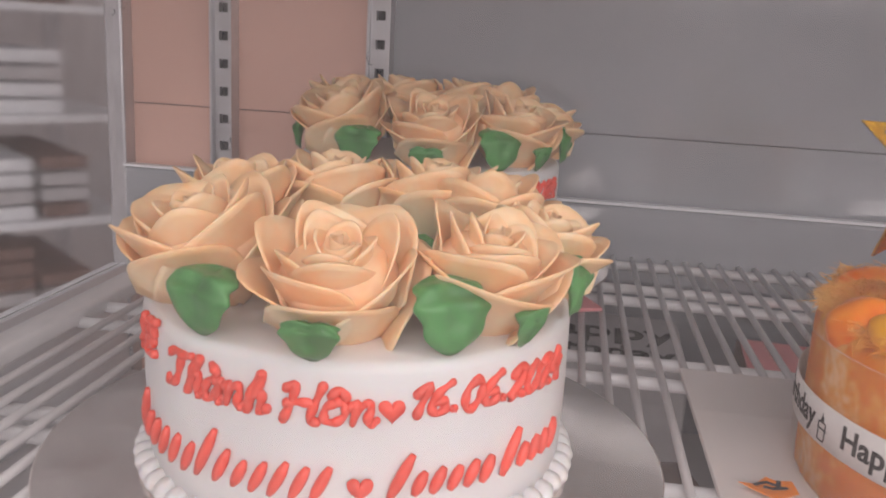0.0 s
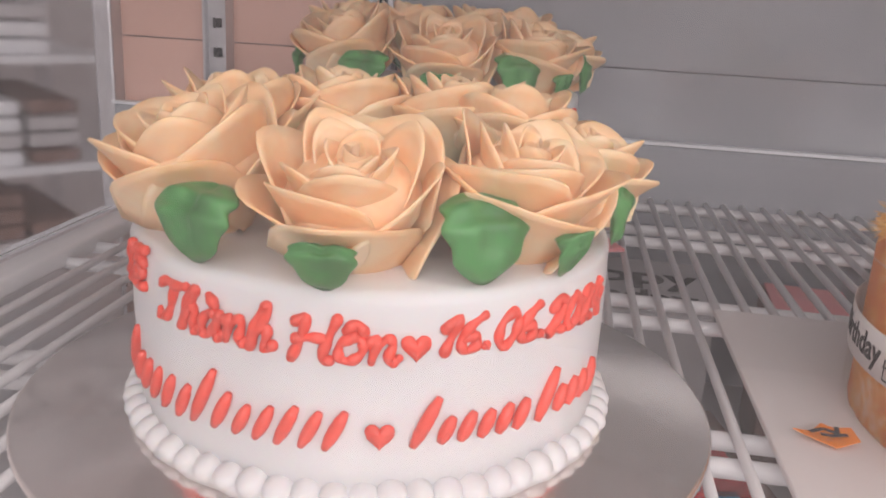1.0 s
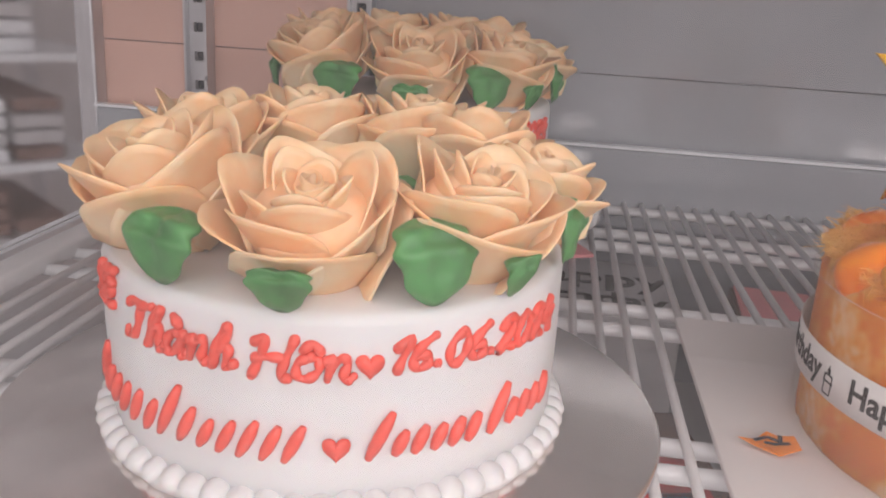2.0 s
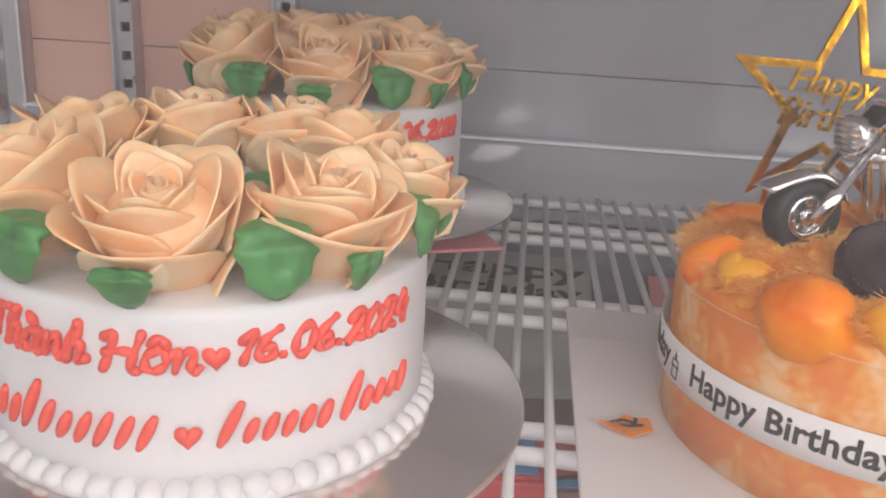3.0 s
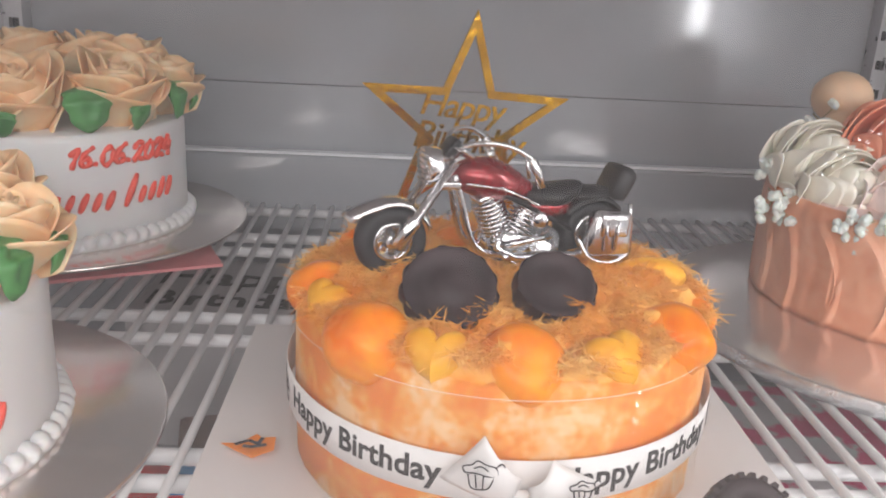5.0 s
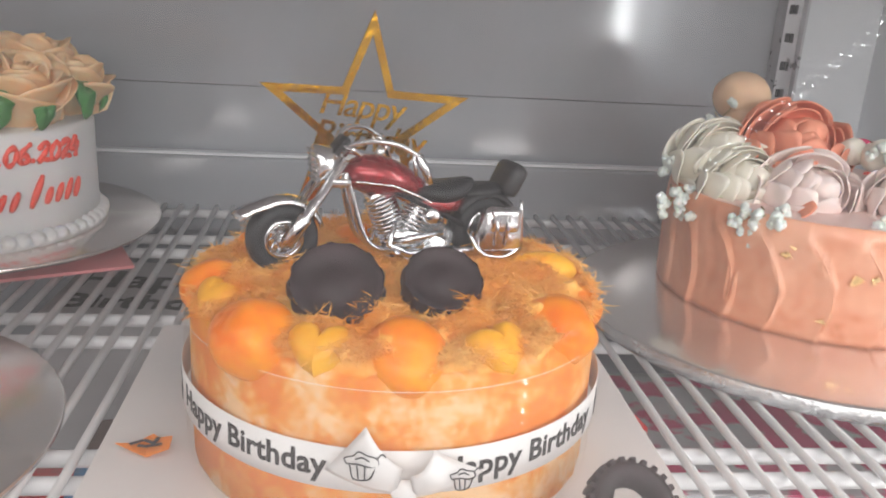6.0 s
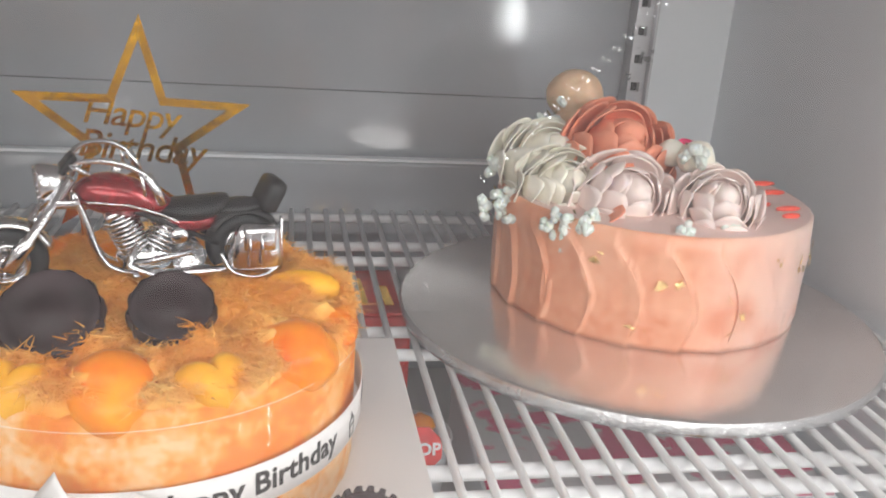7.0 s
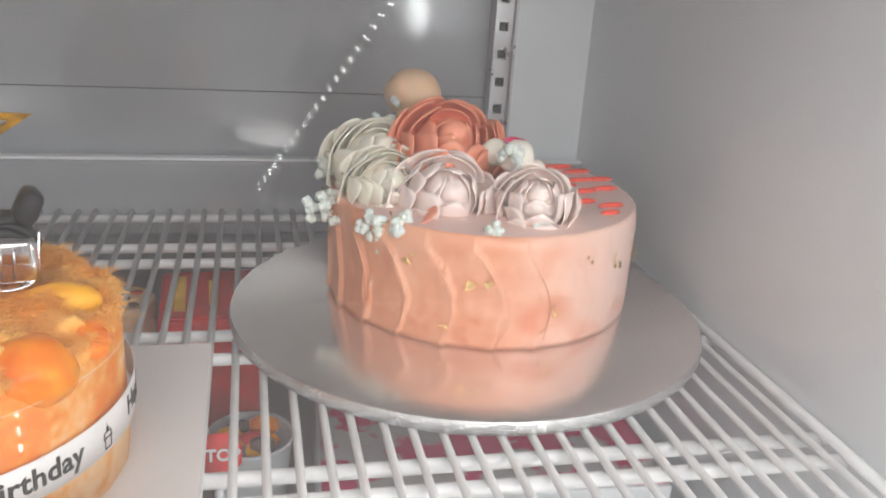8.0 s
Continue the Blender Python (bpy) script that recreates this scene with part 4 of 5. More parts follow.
bm = bmesh.new()
outer, inner = star_points(STAR_R), star_points(STAR_R - 0.0135)
loops = [[bm.verts.new((x, y, z)) for x, z in pts] for pts, y in ((outer, -0.001), (outer, 0.001), (inner, 0.001), (inner, -0.001))]
for k in range(10):
    j = (k + 1) % 10
    for a, b in zip(loops, loops[1:] + loops[:1]):
        bm.faces.new((a[k], a[j], b[j], b[k]))
part("star_outline", bm, M_GOLD, topper, smooth=False)
for words, x, z, size in (("Happy", -0.003, 0.0105, 0.0195), ("Birthday", 0.002, -0.0085, 0.0205)):
    me = text_mesh(words, size * 1.08, 0.0008, 0, 0.32, 0.00010, 0.90)
    for v in me.vertices:
        v.co = (v.co.x + x, -v.co.z, v.co.y + z - 0.12 * v.co.x)
    me.materials.append(M_GOLD)
    link_mesh("lettering", me, topper)
for x in (-0.030, 0.040):
    part("stick", box_bm(x - 0.0016, x + 0.0016, -0.001, 0.001, -0.075, -0.046), M_GOLD, topper, smooth=False)

# ---- toy motorcycle ----
bike = thing("toy_motorcycle", (0.2410, 0.4535, 0.0950), 19, "chrome and red toy cruiser motorcycle standing on the cake", "toy motorcycle")


def wheel(x, r, w, name):
    tyre = part(name, lathe_bm([(r * 0.52, -w * 0.36), (r * 0.78, -w * 0.5), (r * 0.95, -w * 0.36), (r, 0), (r * 0.95, w * 0.36), (r * 0.80, w * 0.5), (r * 0.52, w * 0.36), (r * 0.52, -w * 0.36)], 48), M_TYRE, bike, "black rubber-like tyre")
    tyre.matrix_local = pose(x, 0, r, 90, 0, 0)
    part("rim", lathe_bm([(r * 0.42, -w * 0.38), (r * 0.54, -w * 0.42), (r * 0.54, w * 0.42), (r * 0.42, w * 0.38), (r * 0.42, -w * 0.38)], 40), M_CHROME, tyre, "chrome rim")
    part("hub", lathe_bm([(0, -w * 0.55), (r * 0.2, -w * 0.5), (r * 0.25, -w * 0.2), (r * 0.25, w * 0.2), (r * 0.2, w * 0.5), (0, w * 0.55)], 20), M_CHROME, tyre, "chrome hub")
    for k in range(10):
        a = 2 * math.pi * k / 10
        part("spoke", tube_bm([(r * 0.2 * math.cos(a), r * 0.2 * math.sin(a), 0), (r * 0.58 * math.cos(a + 0.25), r * 0.58 * math.sin(a + 0.25), 0)], 0.0007, 6), M_CHROME, tyre)
    return tyre


wheel(-0.058, 0.0174, 0.0120, "front_wheel").location.z -= 0.0040
wheel(0.047, 0.0172, 0.015, "rear_wheel")
for s in (-1, 1):
    part("fork_leg", tube_bm([(-0.058, s * 0.0085, 0.0125), (-0.050, s * 0.0085, 0.025), (-0.0492, s * 0.0085, 0.0257), (-0.032, s * 0.0085, 0.053)], [0.0036, 0.0037, 0.0024, 0.0022], 12), M_CHROME, bike, "chrome fork leg")
    part("handlebar", tube_bm(eased([(-0.031, s * 0.003, 0.054), (-0.030, s * 0.010, 0.0600), (-0.023, s * 0.018, 0.0635), (-0.012, s * 0.0235, 0.0630), (-0.002, s * 0.026, 0.0580)]), 0.0013, 8), M_CHROME, bike)
    part("grip", tube_bm([(-0.003, s * 0.026, 0.0590), (0.001, s * 0.0265, 0.0520), (0.0035, s * 0.0265, 0.0460)], 0.0021, 10), M_CHROME, bike, "chrome handlebar grip")
    part("lever", tube_bm([(-0.006, s * 0.0265, 0.0600), (-0.004, s * 0.0275, 0.0500)], 0.0008, 6), M_CHROME, bike)
    part("down_tube", tube_bm(eased([(-0.031, s * 0.0055, 0.046), (-0.027, s * 0.0060, 0.036), (-0.017, s * 0.0075, 0.0115), (0.004, s * 0.008, 0.007), (0.030, s * 0.008, 0.008)]), 0.0017, 8), M_CHROME, bike, "chrome frame tube")
    part("top_tube", tube_bm([(-0.029, s * 0.004, 0.044), (-0.004, s * 0.0075, 0.037), (0.014, s * 0.0075, 0.029), (0.034, s * 0.007, 0.020)], 0.0013, 8), M_BLACK, bike)
    part("exhaust_pipe", tube_bm([(-0.004, s * 0.0085, 0.022), (-0.008, s * 0.0115, 0.012), (0.002, s * 0.0125, 0.0070), (0.026, s * 0.0128, 0.0078), (0.060, s * 0.0135, 0.0085)], [0.0016, 0.0018, 0.0020, 0.0024, 0.0027], 10), M_CHROME, bike, "chrome exhaust pipe")
    bm = box_bm(-0.0150, 0.0150, -0.0050, 0.0050, -0.0125, 0.0125, bevel=0.0046)
    for v in bm.verts:
        v.co.x *= 1.0 - 16 * (v.co.z + 0.0125) * (0.5 if v.co.x > 0 else 0.9)
    bmesh.ops.translate(bm, verts=bm.verts, vec=(0.0500, s * 0.0155, 0.0195))
    bag = part("saddlebag", bm, M_CHROME, bike, "chrome-coated saddlebag")
    part("flap", box_bm(0.0425, 0.0590, s * 0.0195 - 0.0022, s * 0.0195 + 0.0022, 0.0190, 0.0315, bevel=0.0020), M_CHROME, bag)
    for dx in (-0.003, 0.003):
        part("strap", tube_bm([(0.0485 + dx, s * 0.0215, 0.0280), (0.0485 + dx, s * 0.0225, 0.0215), (0.0485 + dx, s * 0.0212, 0.0130)], 0.0008, 6), M_CHROME, bag)
    part("bag_rail", tube_bm(eased([(0.0330, s * 0.0170, 0.0180), (0.0380, s * 0.0205, 0.0095), (0.0500, s * 0.0210, 0.0065), (0.0610, s * 0.0190, 0.0110), (0.0630, s * 0.0150, 0.0240), (0.0640, s * 0.0110, 0.0340)]), 0.0010, 8), M_CHROME, bike)
    part("foot_peg", tube_bm([(-0.006, s * 0.008, 0.0100), (-0.006, s * 0.020, 0.0095)], 0.0016, 8), M_CHROME, bike)


def mudguard(cx, r, a0, a1, w, material, flare):
    """A curved mudguard with a rolled section over a wheel."""
    bm = bmesh.new()
    rows = []
    for k in range(17):
        a = radians(a0 + (a1 - a0) * k / 16)
        out = flare * max(0.0, (k - 12) / 4) if flare else 0
        rows.append([bm.verts.new((cx + (rr + out) * math.cos(a), y, 0.0172 + (rr + 0.3 * out) * math.sin(a))) for y, rr in ((-w / 2, r - 0.002), (-w * 0.38, r), (0, r + 0.0012), (w * 0.38, r), (w / 2, r - 0.002))])
    for a, b in zip(rows, rows[1:]):
        for i in range(4):
            bm.faces.new((a[i], a[i + 1], b[i + 1], b[i]))
    thicken(bm, 0.0006)
    return part("mudguard", bm, material, bike)


mudguard(-0.058, 0.0198, 20, 150, 0.0145, M_CHROME, 0.007).location.z -= 0.0036
mudguard(0.047, 0.0200, 20, 150, 0.018, M_BLACK, 0)
head = part("headlight", lathe_bm([(0, 0.0085), (0.0035, 0.0078), (0.0062, 0.005), (0.0074, 0), (0.0076, -0.002), (0.0068, -0.0026), (0, -0.0032)], 28), M_CHROME, bike, "round chrome headlight")
head.matrix_local = pose(-0.0415, 0, 0.0490, 0, 82, 0) @ Matrix.Scale(1.25, 4)
for k in range(6):
    part("lens_rib", box_bm(-0.006 + 0.0022 * k, -0.0055 + 0.0022 * k, -0.0058, 0.0058, -0.0036, -0.0028), M_CHROME, head)
part("fork_crown", box_bm(-0.039, -0.029, -0.011, 0.011, 0.0400, 0.0440, bevel=0.001), M_CHROME, bike)
inst = part("dashboard", box_bm(-0.006, 0.006, -0.006, 0.006, -0.0015, 0.0015, bevel=0.0008), M_BLACK, bike, "black instrument plate")
inst.matrix_local = pose(-0.0335, 0, 0.0575, 0, -52, 0)
mirror = part("mirror_housing", box_bm(-0.004, 0.004, -0.005, 0.005, -0.001, 0.001, bevel=0.0006), M_CHROME, bike)
mirror.matrix_local = pose(-0.029, -0.007, 0.0570, 0, 30, 20)
bm = ball_bm(1.0, (0.0235, 0.0110, 0.0112), 28)
for v in bm.verts:
    t = (v.co.x + 0.0235) / 0.047
    v.co.y *= 1.05 - 0.45 * t * t
    v.co.z = v.co.z * (1.0 - 0.45 * t * t) - 0.009 * t * t
ob = part("fuel_tank", bm, M_TANK, bike, "glossy dark red fuel tank")
ob.matrix_local = pose(-0.0070, 0, 0.0450)
part("tank_cap", lathe_bm([(0, 0.0018), (0.002, 0.0016), (0.0026, 0), (0.0026, -0.001)], 16), M_CHROME, bike).matrix_local = pose(-0.012, 0, 0.0558)
part("tank_trim", tube_bm([(-0.026, -0.0088, 0.0425), (-0.008, -0.0100, 0.0410), (0.008, -0.0075, 0.0350), (0.020, -0.006, 0.0280)], 0.0007, 6), M_CHROME, bike)
part("side_panel", ball_bm(1.0, (0.0150, 0.0092, 0.0062), 20, at=(0.0215, 0, 0.0305)), M_TANK, bike, "dark red side panel")
bm = ball_bm(1.0, (0.0180, 0.0105, 0.0066), 24)
for v in bm.verts:
    v.co.z += 9.5 * (v.co.x + 0.002) * abs(v.co.x + 0.002) * (1.6 if v.co.x > 0 else -0.4)
part("seat", bm, M_BLACK, bike, "black moulded saddle").matrix_local = pose(0.0225, 0, 0.0355)
part("pillion_seat", ball_bm(1.0, (0.0135, 0.0088, 0.0044), 20), M_BLACK, bike).matrix_local = pose(0.0450, 0, 0.0365, 0, -6, 0)
part("backrest", box_bm(-0.0052, 0.0052, -0.0105, 0.0105, -0.0085, 0.0095, bevel=0.0042), M_BLACK, bike, "black padded backrest").matrix_local = pose(0.0605, 0, 0.0425, 0, 24, 0)
part("backrest_bar", tube_bm([(0.0590, 0, 0.0390), (0.0545, 0, 0.0335)], 0.0042, 10), M_BLACK, bike)
for sign in (-1, 1):
    cyl = part("cylinder", lathe_bm([(0, 0), (0.0048, 0), (0.0048, 0.021), (0.003, 0.024), (0, 0.0245)], 20), M_BLACK if sign < 0 else M_CHROME, bike, "finned engine cylinder")
    cyl.matrix_local = pose(0.0015 + 0.0035 * sign, 0, 0.0150, 0, 26 * sign, 0)
    for k in range(8):
        part("fin", lathe_bm([(0.0045, 0), (0.0080, 0), (0.0080, 0.0010), (0.0045, 0.0010)], 20), M_CHROME, cyl).matrix_local = pose(0, 0, 0.0035 + 0.0022 * k)
    part("cylinder_head", box_bm(-0.006, 0.006, -0.0065, 0.0065, 0.0205, 0.0245, bevel=0.0015), M_CHROME, cyl)
part("crankcase", ball_bm(1.0, (0.0150, 0.0085, 0.0075), 24, 0.12, 260), M_CHROME, bike, "chrome crankcase").matrix_local = pose(0.003, 0, 0.0130)
for x, z, r in ((-0.004, 0.0100, 0.0062), (0.0205, 0.0130, 0.0082), (0.0075, 0.0135, 0.0052)):
    for s in (-1, 1):
        part("engine_cover", lathe_bm([(r, 0), (r, 0.0035), (r * 0.86, 0.0052), (r * 0.55, 0.0056), (r * 0.45, 0.0068), (0, 0.0070)], 28), M_CHROME, bike).matrix_local = pose(x, s * 0.0070, z, 90 * s, 0, 0)
part("belt_cover", tube_bm([(-0.004, -0.0120, 0.0130), (0.0200, -0.0120, 0.0180)], 0.0016, 8), M_CHROME, bike)
part("air_filter", lathe_bm([(0.0045, 0), (0.0045, 0.004), (0.003, 0.0052), (0, 0.0054)], 20), M_CHROME, bike).matrix_local = pose(0.0150, -0.006, 0.0250, 90, 0, 0)
part("kickstand", tube_bm([(-0.002, -0.0090, 0.0080), (0.006, -0.0150, 0.0010)], 0.0010, 6), M_CHROME, bike)

bike.matrix_world = bike.matrix_world @ pose(0, 0, 0, 0, 3.0, 0)

# small torn paper lying on the white card
scrap = thing("paper_scrap", (0.122, 0.424, 0.0036), 8, "torn orange paper scrap with black marks on the card", "paper scrap")
bm = bmesh.new()
out = [(-0.0140, 0.0010), (-0.0050, 0.0035), (0.0030, 0.0120), (0.0060, 0.0070), (0.0125, 0.0045), (0.0115, -0.0070), (0.0010, -0.0095), (-0.0060, -0.0040)]
top = [bm.verts.new((x, y, 0.0018 + 0.0030 * math.sin(90 * x) ** 2)) for x, y in out]
c = bm.verts.new((0, 0, 0.001))
for k in range(8):
    bm.faces.new((top[k], top[(k + 1) % 8], c))
thicken(bm, 0.0003)
part("paper", bm, M_ORANGEPAPER, scrap, smooth=False)
for x, y, ln, rot in ((-0.004, 0.0010, 0.007, 25), (0.002, 0.0005, 0.007, -40), (0.005, 0.0015, 0.006, 70), (0.004, -0.0030, 0.008, 10), (-0.001, -0.0030, 0.005, -20)):
    ob = part("black_bar", box_bm(-ln / 2, ln / 2, -0.0010, 0.0010, 0, 0.0003), M_INK, scrap, smooth=False)
    ob.matrix_local = pose(x, y, 0.0040, 0, 0, rot)



# ---- blush cake with flowers ----
drum_at = (0.571, 0.624, 0.0)
DRUM_R = 0.1785
drum = thing("cake_drum", drum_at, 0, "thick round silver foil cake drum on the wire shelf", "cake board", "cake boards")
part("foil_top", lathe_bm([(0, 0.0108), (DRUM_R - 0.004, 0.0108), (DRUM_R - 0.001, 0.0100)], 128), M_SILVER, drum, "smooth brushed silver face")
part("foil_edge", lathe_bm([(0, 0), (DRUM_R - 0.002, 0), (DRUM_R, 0.002), (DRUM_R + 0.0006, 0.006), (DRUM_R - 0.001, 0.0100)], 200,
                           wobble=lambda a, z: 0.0007 * noise.noise(Vector((60 * math.cos(a), 60 * math.sin(a), 300 * z)))), M_FOIL, drum, "crinkled foil edge")

PC = Vector((0.5865, 0.6535, 0.0112))
PR, PH = 0.1185, 0.0815


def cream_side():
    """Blush cream mixed paler towards +x, with rusty smudges."""
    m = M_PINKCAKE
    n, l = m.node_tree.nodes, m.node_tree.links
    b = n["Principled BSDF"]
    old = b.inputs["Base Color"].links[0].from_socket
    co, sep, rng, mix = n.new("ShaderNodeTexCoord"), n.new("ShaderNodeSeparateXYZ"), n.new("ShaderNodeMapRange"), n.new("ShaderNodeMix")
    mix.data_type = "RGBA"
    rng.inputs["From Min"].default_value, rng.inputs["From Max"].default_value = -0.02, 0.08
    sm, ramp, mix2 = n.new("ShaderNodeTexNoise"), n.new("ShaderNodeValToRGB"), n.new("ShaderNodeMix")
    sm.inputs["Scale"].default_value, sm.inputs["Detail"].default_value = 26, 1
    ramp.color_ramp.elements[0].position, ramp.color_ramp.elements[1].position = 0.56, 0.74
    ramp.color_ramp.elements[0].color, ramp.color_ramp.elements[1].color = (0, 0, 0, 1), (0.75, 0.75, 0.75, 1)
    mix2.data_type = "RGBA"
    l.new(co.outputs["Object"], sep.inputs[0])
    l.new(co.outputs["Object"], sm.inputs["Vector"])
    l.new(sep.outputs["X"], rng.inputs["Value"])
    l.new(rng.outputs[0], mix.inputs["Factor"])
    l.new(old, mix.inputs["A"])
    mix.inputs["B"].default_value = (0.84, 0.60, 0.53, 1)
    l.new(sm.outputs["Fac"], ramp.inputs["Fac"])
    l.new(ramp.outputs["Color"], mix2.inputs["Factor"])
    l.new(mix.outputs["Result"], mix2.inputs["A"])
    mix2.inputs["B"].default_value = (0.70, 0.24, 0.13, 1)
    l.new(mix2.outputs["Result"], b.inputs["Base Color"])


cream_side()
STROKE = 16.3


def stroke_phase(a, z):
    """Where an angle lies within the palette-knife strokes at a height, 0 to 1, each stroke bowed."""
    bow = 6.5 * (0.075 - z) / 0.055 + 7.0 * math.sin(math.pi * min(1, max(0, z / 0.075))) - 3.5
    return ((math.degrees(a) + 137.0 - bow) / STROKE)


def side_wobble(a, z):
    d = math.degrees(a)
    d = d - 360 if d > 180 else d
    w = 1.0 if -200 < d < -84 else 0.25
    ph = stroke_phase(radians(d), z)
    ph += 0.16 * noise.noise(Vector((1.7 * math.floor(ph), 38 * z, 3.3)))
    f = ph - math.floor(ph)
    fade = min(1.0, max(0.0, (0.078 - z) / 0.012))
    return w * fade * (0.0034 * f ** 3 - 0.0008) + 0.0007 * noise.noise(Vector((14 * math.cos(a), 14 * math.sin(a), 60 * z)))


blush = thing("cake", PC, 0, "blush pink cream cake with buttercream peonies and gold flakes", "cake")
prof = [(0, 0), (PR - 0.001, 0)] + [(PR + 0.0004 * math.sin(40 * z), z) for z in [0.004 + 0.067 * k / 22 for k in range(23)]] + [(PR - 0.0008, PH - 0.0015), (PR - 0.003, PH)]
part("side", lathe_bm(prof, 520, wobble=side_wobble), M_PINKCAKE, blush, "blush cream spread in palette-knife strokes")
bm = lathe_bm([(PR - 0.003, PH), (PR * 0.8, PH + 0.0006), (PR * 0.5, PH + 0.0004), (0, PH)], 96)
for v in bm.verts:
    v.co.z += 0.0006 * noise.noise(v.co * 60)
part("top", bm, M_PINKTOP, blush, "pale pink cream top")
for k in range(5):
    pts = []
    for j in range(9):
        z = 0.008 + 0.060 * j / 8
        bow = 6.5 * (0.075 - z) / 0.055 + 7.0 * math.sin(math.pi * z / 0.075) - 3.5
        a = radians(-137.0 - STROKE + STROKE * k + bow - 0.6)
        pts.append(((PR + 0.0019) * math.cos(a), (PR + 0.0019) * math.sin(a), z))
    part("cream_ridge", tube_bm(pts, [0.0003, 0.0006, 0.0007, 0.0006, 0.0008, 0.0005, 0.0007, 0.0005, 0.0002], 6), M_PINKCAKE, blush)

CORAL_KIT = peony_kit(M_CORAL, 71)
PINK_KIT = peony_kit(M_PALEPINK, 72)
IVORY_KIT = peony_kit(M_IVORY, 73)
for kit, at, scale, rx, rz, lab in ((CORAL_KIT, (0.555, 0.655, 0.119), 1.62, 40, 4, "coral buttercream peony"), (PINK_KIT, (0.545, 0.607, 0.097), 1.36, 58, 6, "pale pink buttercream peony"),
                                    (PINK_KIT, (0.604, 0.578, 0.101), 1.10, 46, -14, "pale pink buttercream peony"), (IVORY_KIT, (0.501, 0.668, 0.109), 1.30, 42, 28, "ivory buttercream flower"),
                                    (IVORY_KIT, (0.505, 0.630, 0.100), 1.15, 60, 18, "ivory buttercream flower")):
    put_flower(kit, blush, pose(*(Vector(at) - PC), rx, 0, rz) @ Matrix.Scale(scale, 4), "peony", lab)
mound = ball_bm(1.0, (0.052, 0.040, 0.026), 28, 0.1, 30)
part("cream_mound", mound, M_PINKTOP, blush).location = Vector((0.548, 0.668, 0.092)) - PC
bud = part("bud", ball_bm(0.0225, (1.05, 1, 0.92), 24, 0.04, 60), M_BUD, blush, "round peach buttercream bud")
bud.location = Vector((0.541, 0.727, 0.152)) - PC
part("bud_stalk", lathe_bm([(0.012, -0.03), (0.016, 0.042)], 20), M_BUD, blush).location = Vector((0.541, 0.722, 0.105)) - PC
for at, r in (((0.598, 0.612, 0.128), 0.0135), ((0.613, 0.620, 0.113), 0.0125), ((0.586, 0.628, 0.128), 0.0105)):
    part("bud", ball_bm(r, (1, 1, 0.95), 18, 0.12, 120), M_IVORY, blush, "small white buttercream bud").location = Vector(at) - PC
for at, rz in (((0.600, 0.645, 0.118), 40), ((0.520, 0.585, 0.088), -30)):
    part("petal", petal_bm(0.004, 0.014, 0, 0.016, 140, seed=5), M_HOT if rz > 0 else M_CORAL, blush).matrix_local = pose(*(Vector(at) - PC), 30, 0, rz)


def gypsophila(at, spread, count, seed):
    """A sprig of tiny white blossoms on thin dry stems, lying against the flowers."""
    rnd = random.Random(seed)
    foot = Vector(at) + Vector((0, 0.016, 0.004))
    sprig = part("gypsophila_stem", tube_bm([foot - Vector(at), Vector((0, 0.006, 0.001)), Vector((0, 0, 0))], 0.0007, 5), M_STEM, blush, "thin dry flower stem")
    sprig.location = Vector(at) - PC
    for _ in range(int(count * 1.4)):
        p = Vector((rnd.gauss(0, spread * 0.85), rnd.gauss(-0.002, spread * 0.5), rnd.gauss(0, spread * 0.8)))
        part("twig", tube_bm([(0, 0.004, 0.001), p * 0.6, p], 0.0004, 4), M_STEM, sprig)
        bm = bmesh.new()
        for _ in range(5):
            ball_bm(rnd.uniform(0.0022, 0.0036), (1, 1, 1), 7, 0.3, 500, bm, p + Vector((rnd.gauss(0, 0.0014), rnd.gauss(0, 0.0012), rnd.gauss(0, 0.0014))))
        part("blossom", bm, M_GYPS, sprig, "tiny white blossom")


for k, (at, spread, count) in enumerate((((0.503, 0.574, 0.090), 0.0085, 9), ((0.492, 0.585, 0.080), 0.007, 7), ((0.462, 0.640, 0.088), 0.008, 8), ((0.468, 0.675, 0.105), 0.007, 6), ((0.572, 0.550, 0.086), 0.007, 7),
                                         ((0.562, 0.552, 0.082), 0.005, 3), ((0.590, 0.600, 0.134), 0.006, 6), ((0.622, 0.590, 0.108), 0.006, 5), ((0.517, 0.705, 0.135), 0.009, 7), ((0.575, 0.690, 0.145), 0.008, 6), ((0.600, 0.560, 0.092), 0.004, 3))):
    gypsophila(at, spread, count, 90 + k)


def flake(angle, z, size, seed):
    """A crumpled scrap of gold leaf pressed on the side."""
    bm = bmesh.new()
    rnd = random.Random(seed)
    for _ in range(5):
        x, y = rnd.gauss(0, size * 0.5), rnd.gauss(0, size * 0.4)
        vs = [bm.verts.new((x + rnd.uniform(-1, 1) * size * 0.5, y + rnd.uniform(-1, 1) * size * 0.5, rnd.uniform(0.0012, 0.0035))) for _ in range(4)]
        bm.faces.new(vs[:3])
        bm.faces.new(vs[1:])
    thicken(bm, 0.0001)
    for v in bm.verts:
        a, r = radians(angle) + v.co.x / PR, PR + v.co.z
        v.co = (r * math.cos(a), r * math.sin(a), z + v.co.y)
    part("gold_flake", bm, M_GOLDLEAF, blush, "crumpled gold leaf flake", smooth=False)


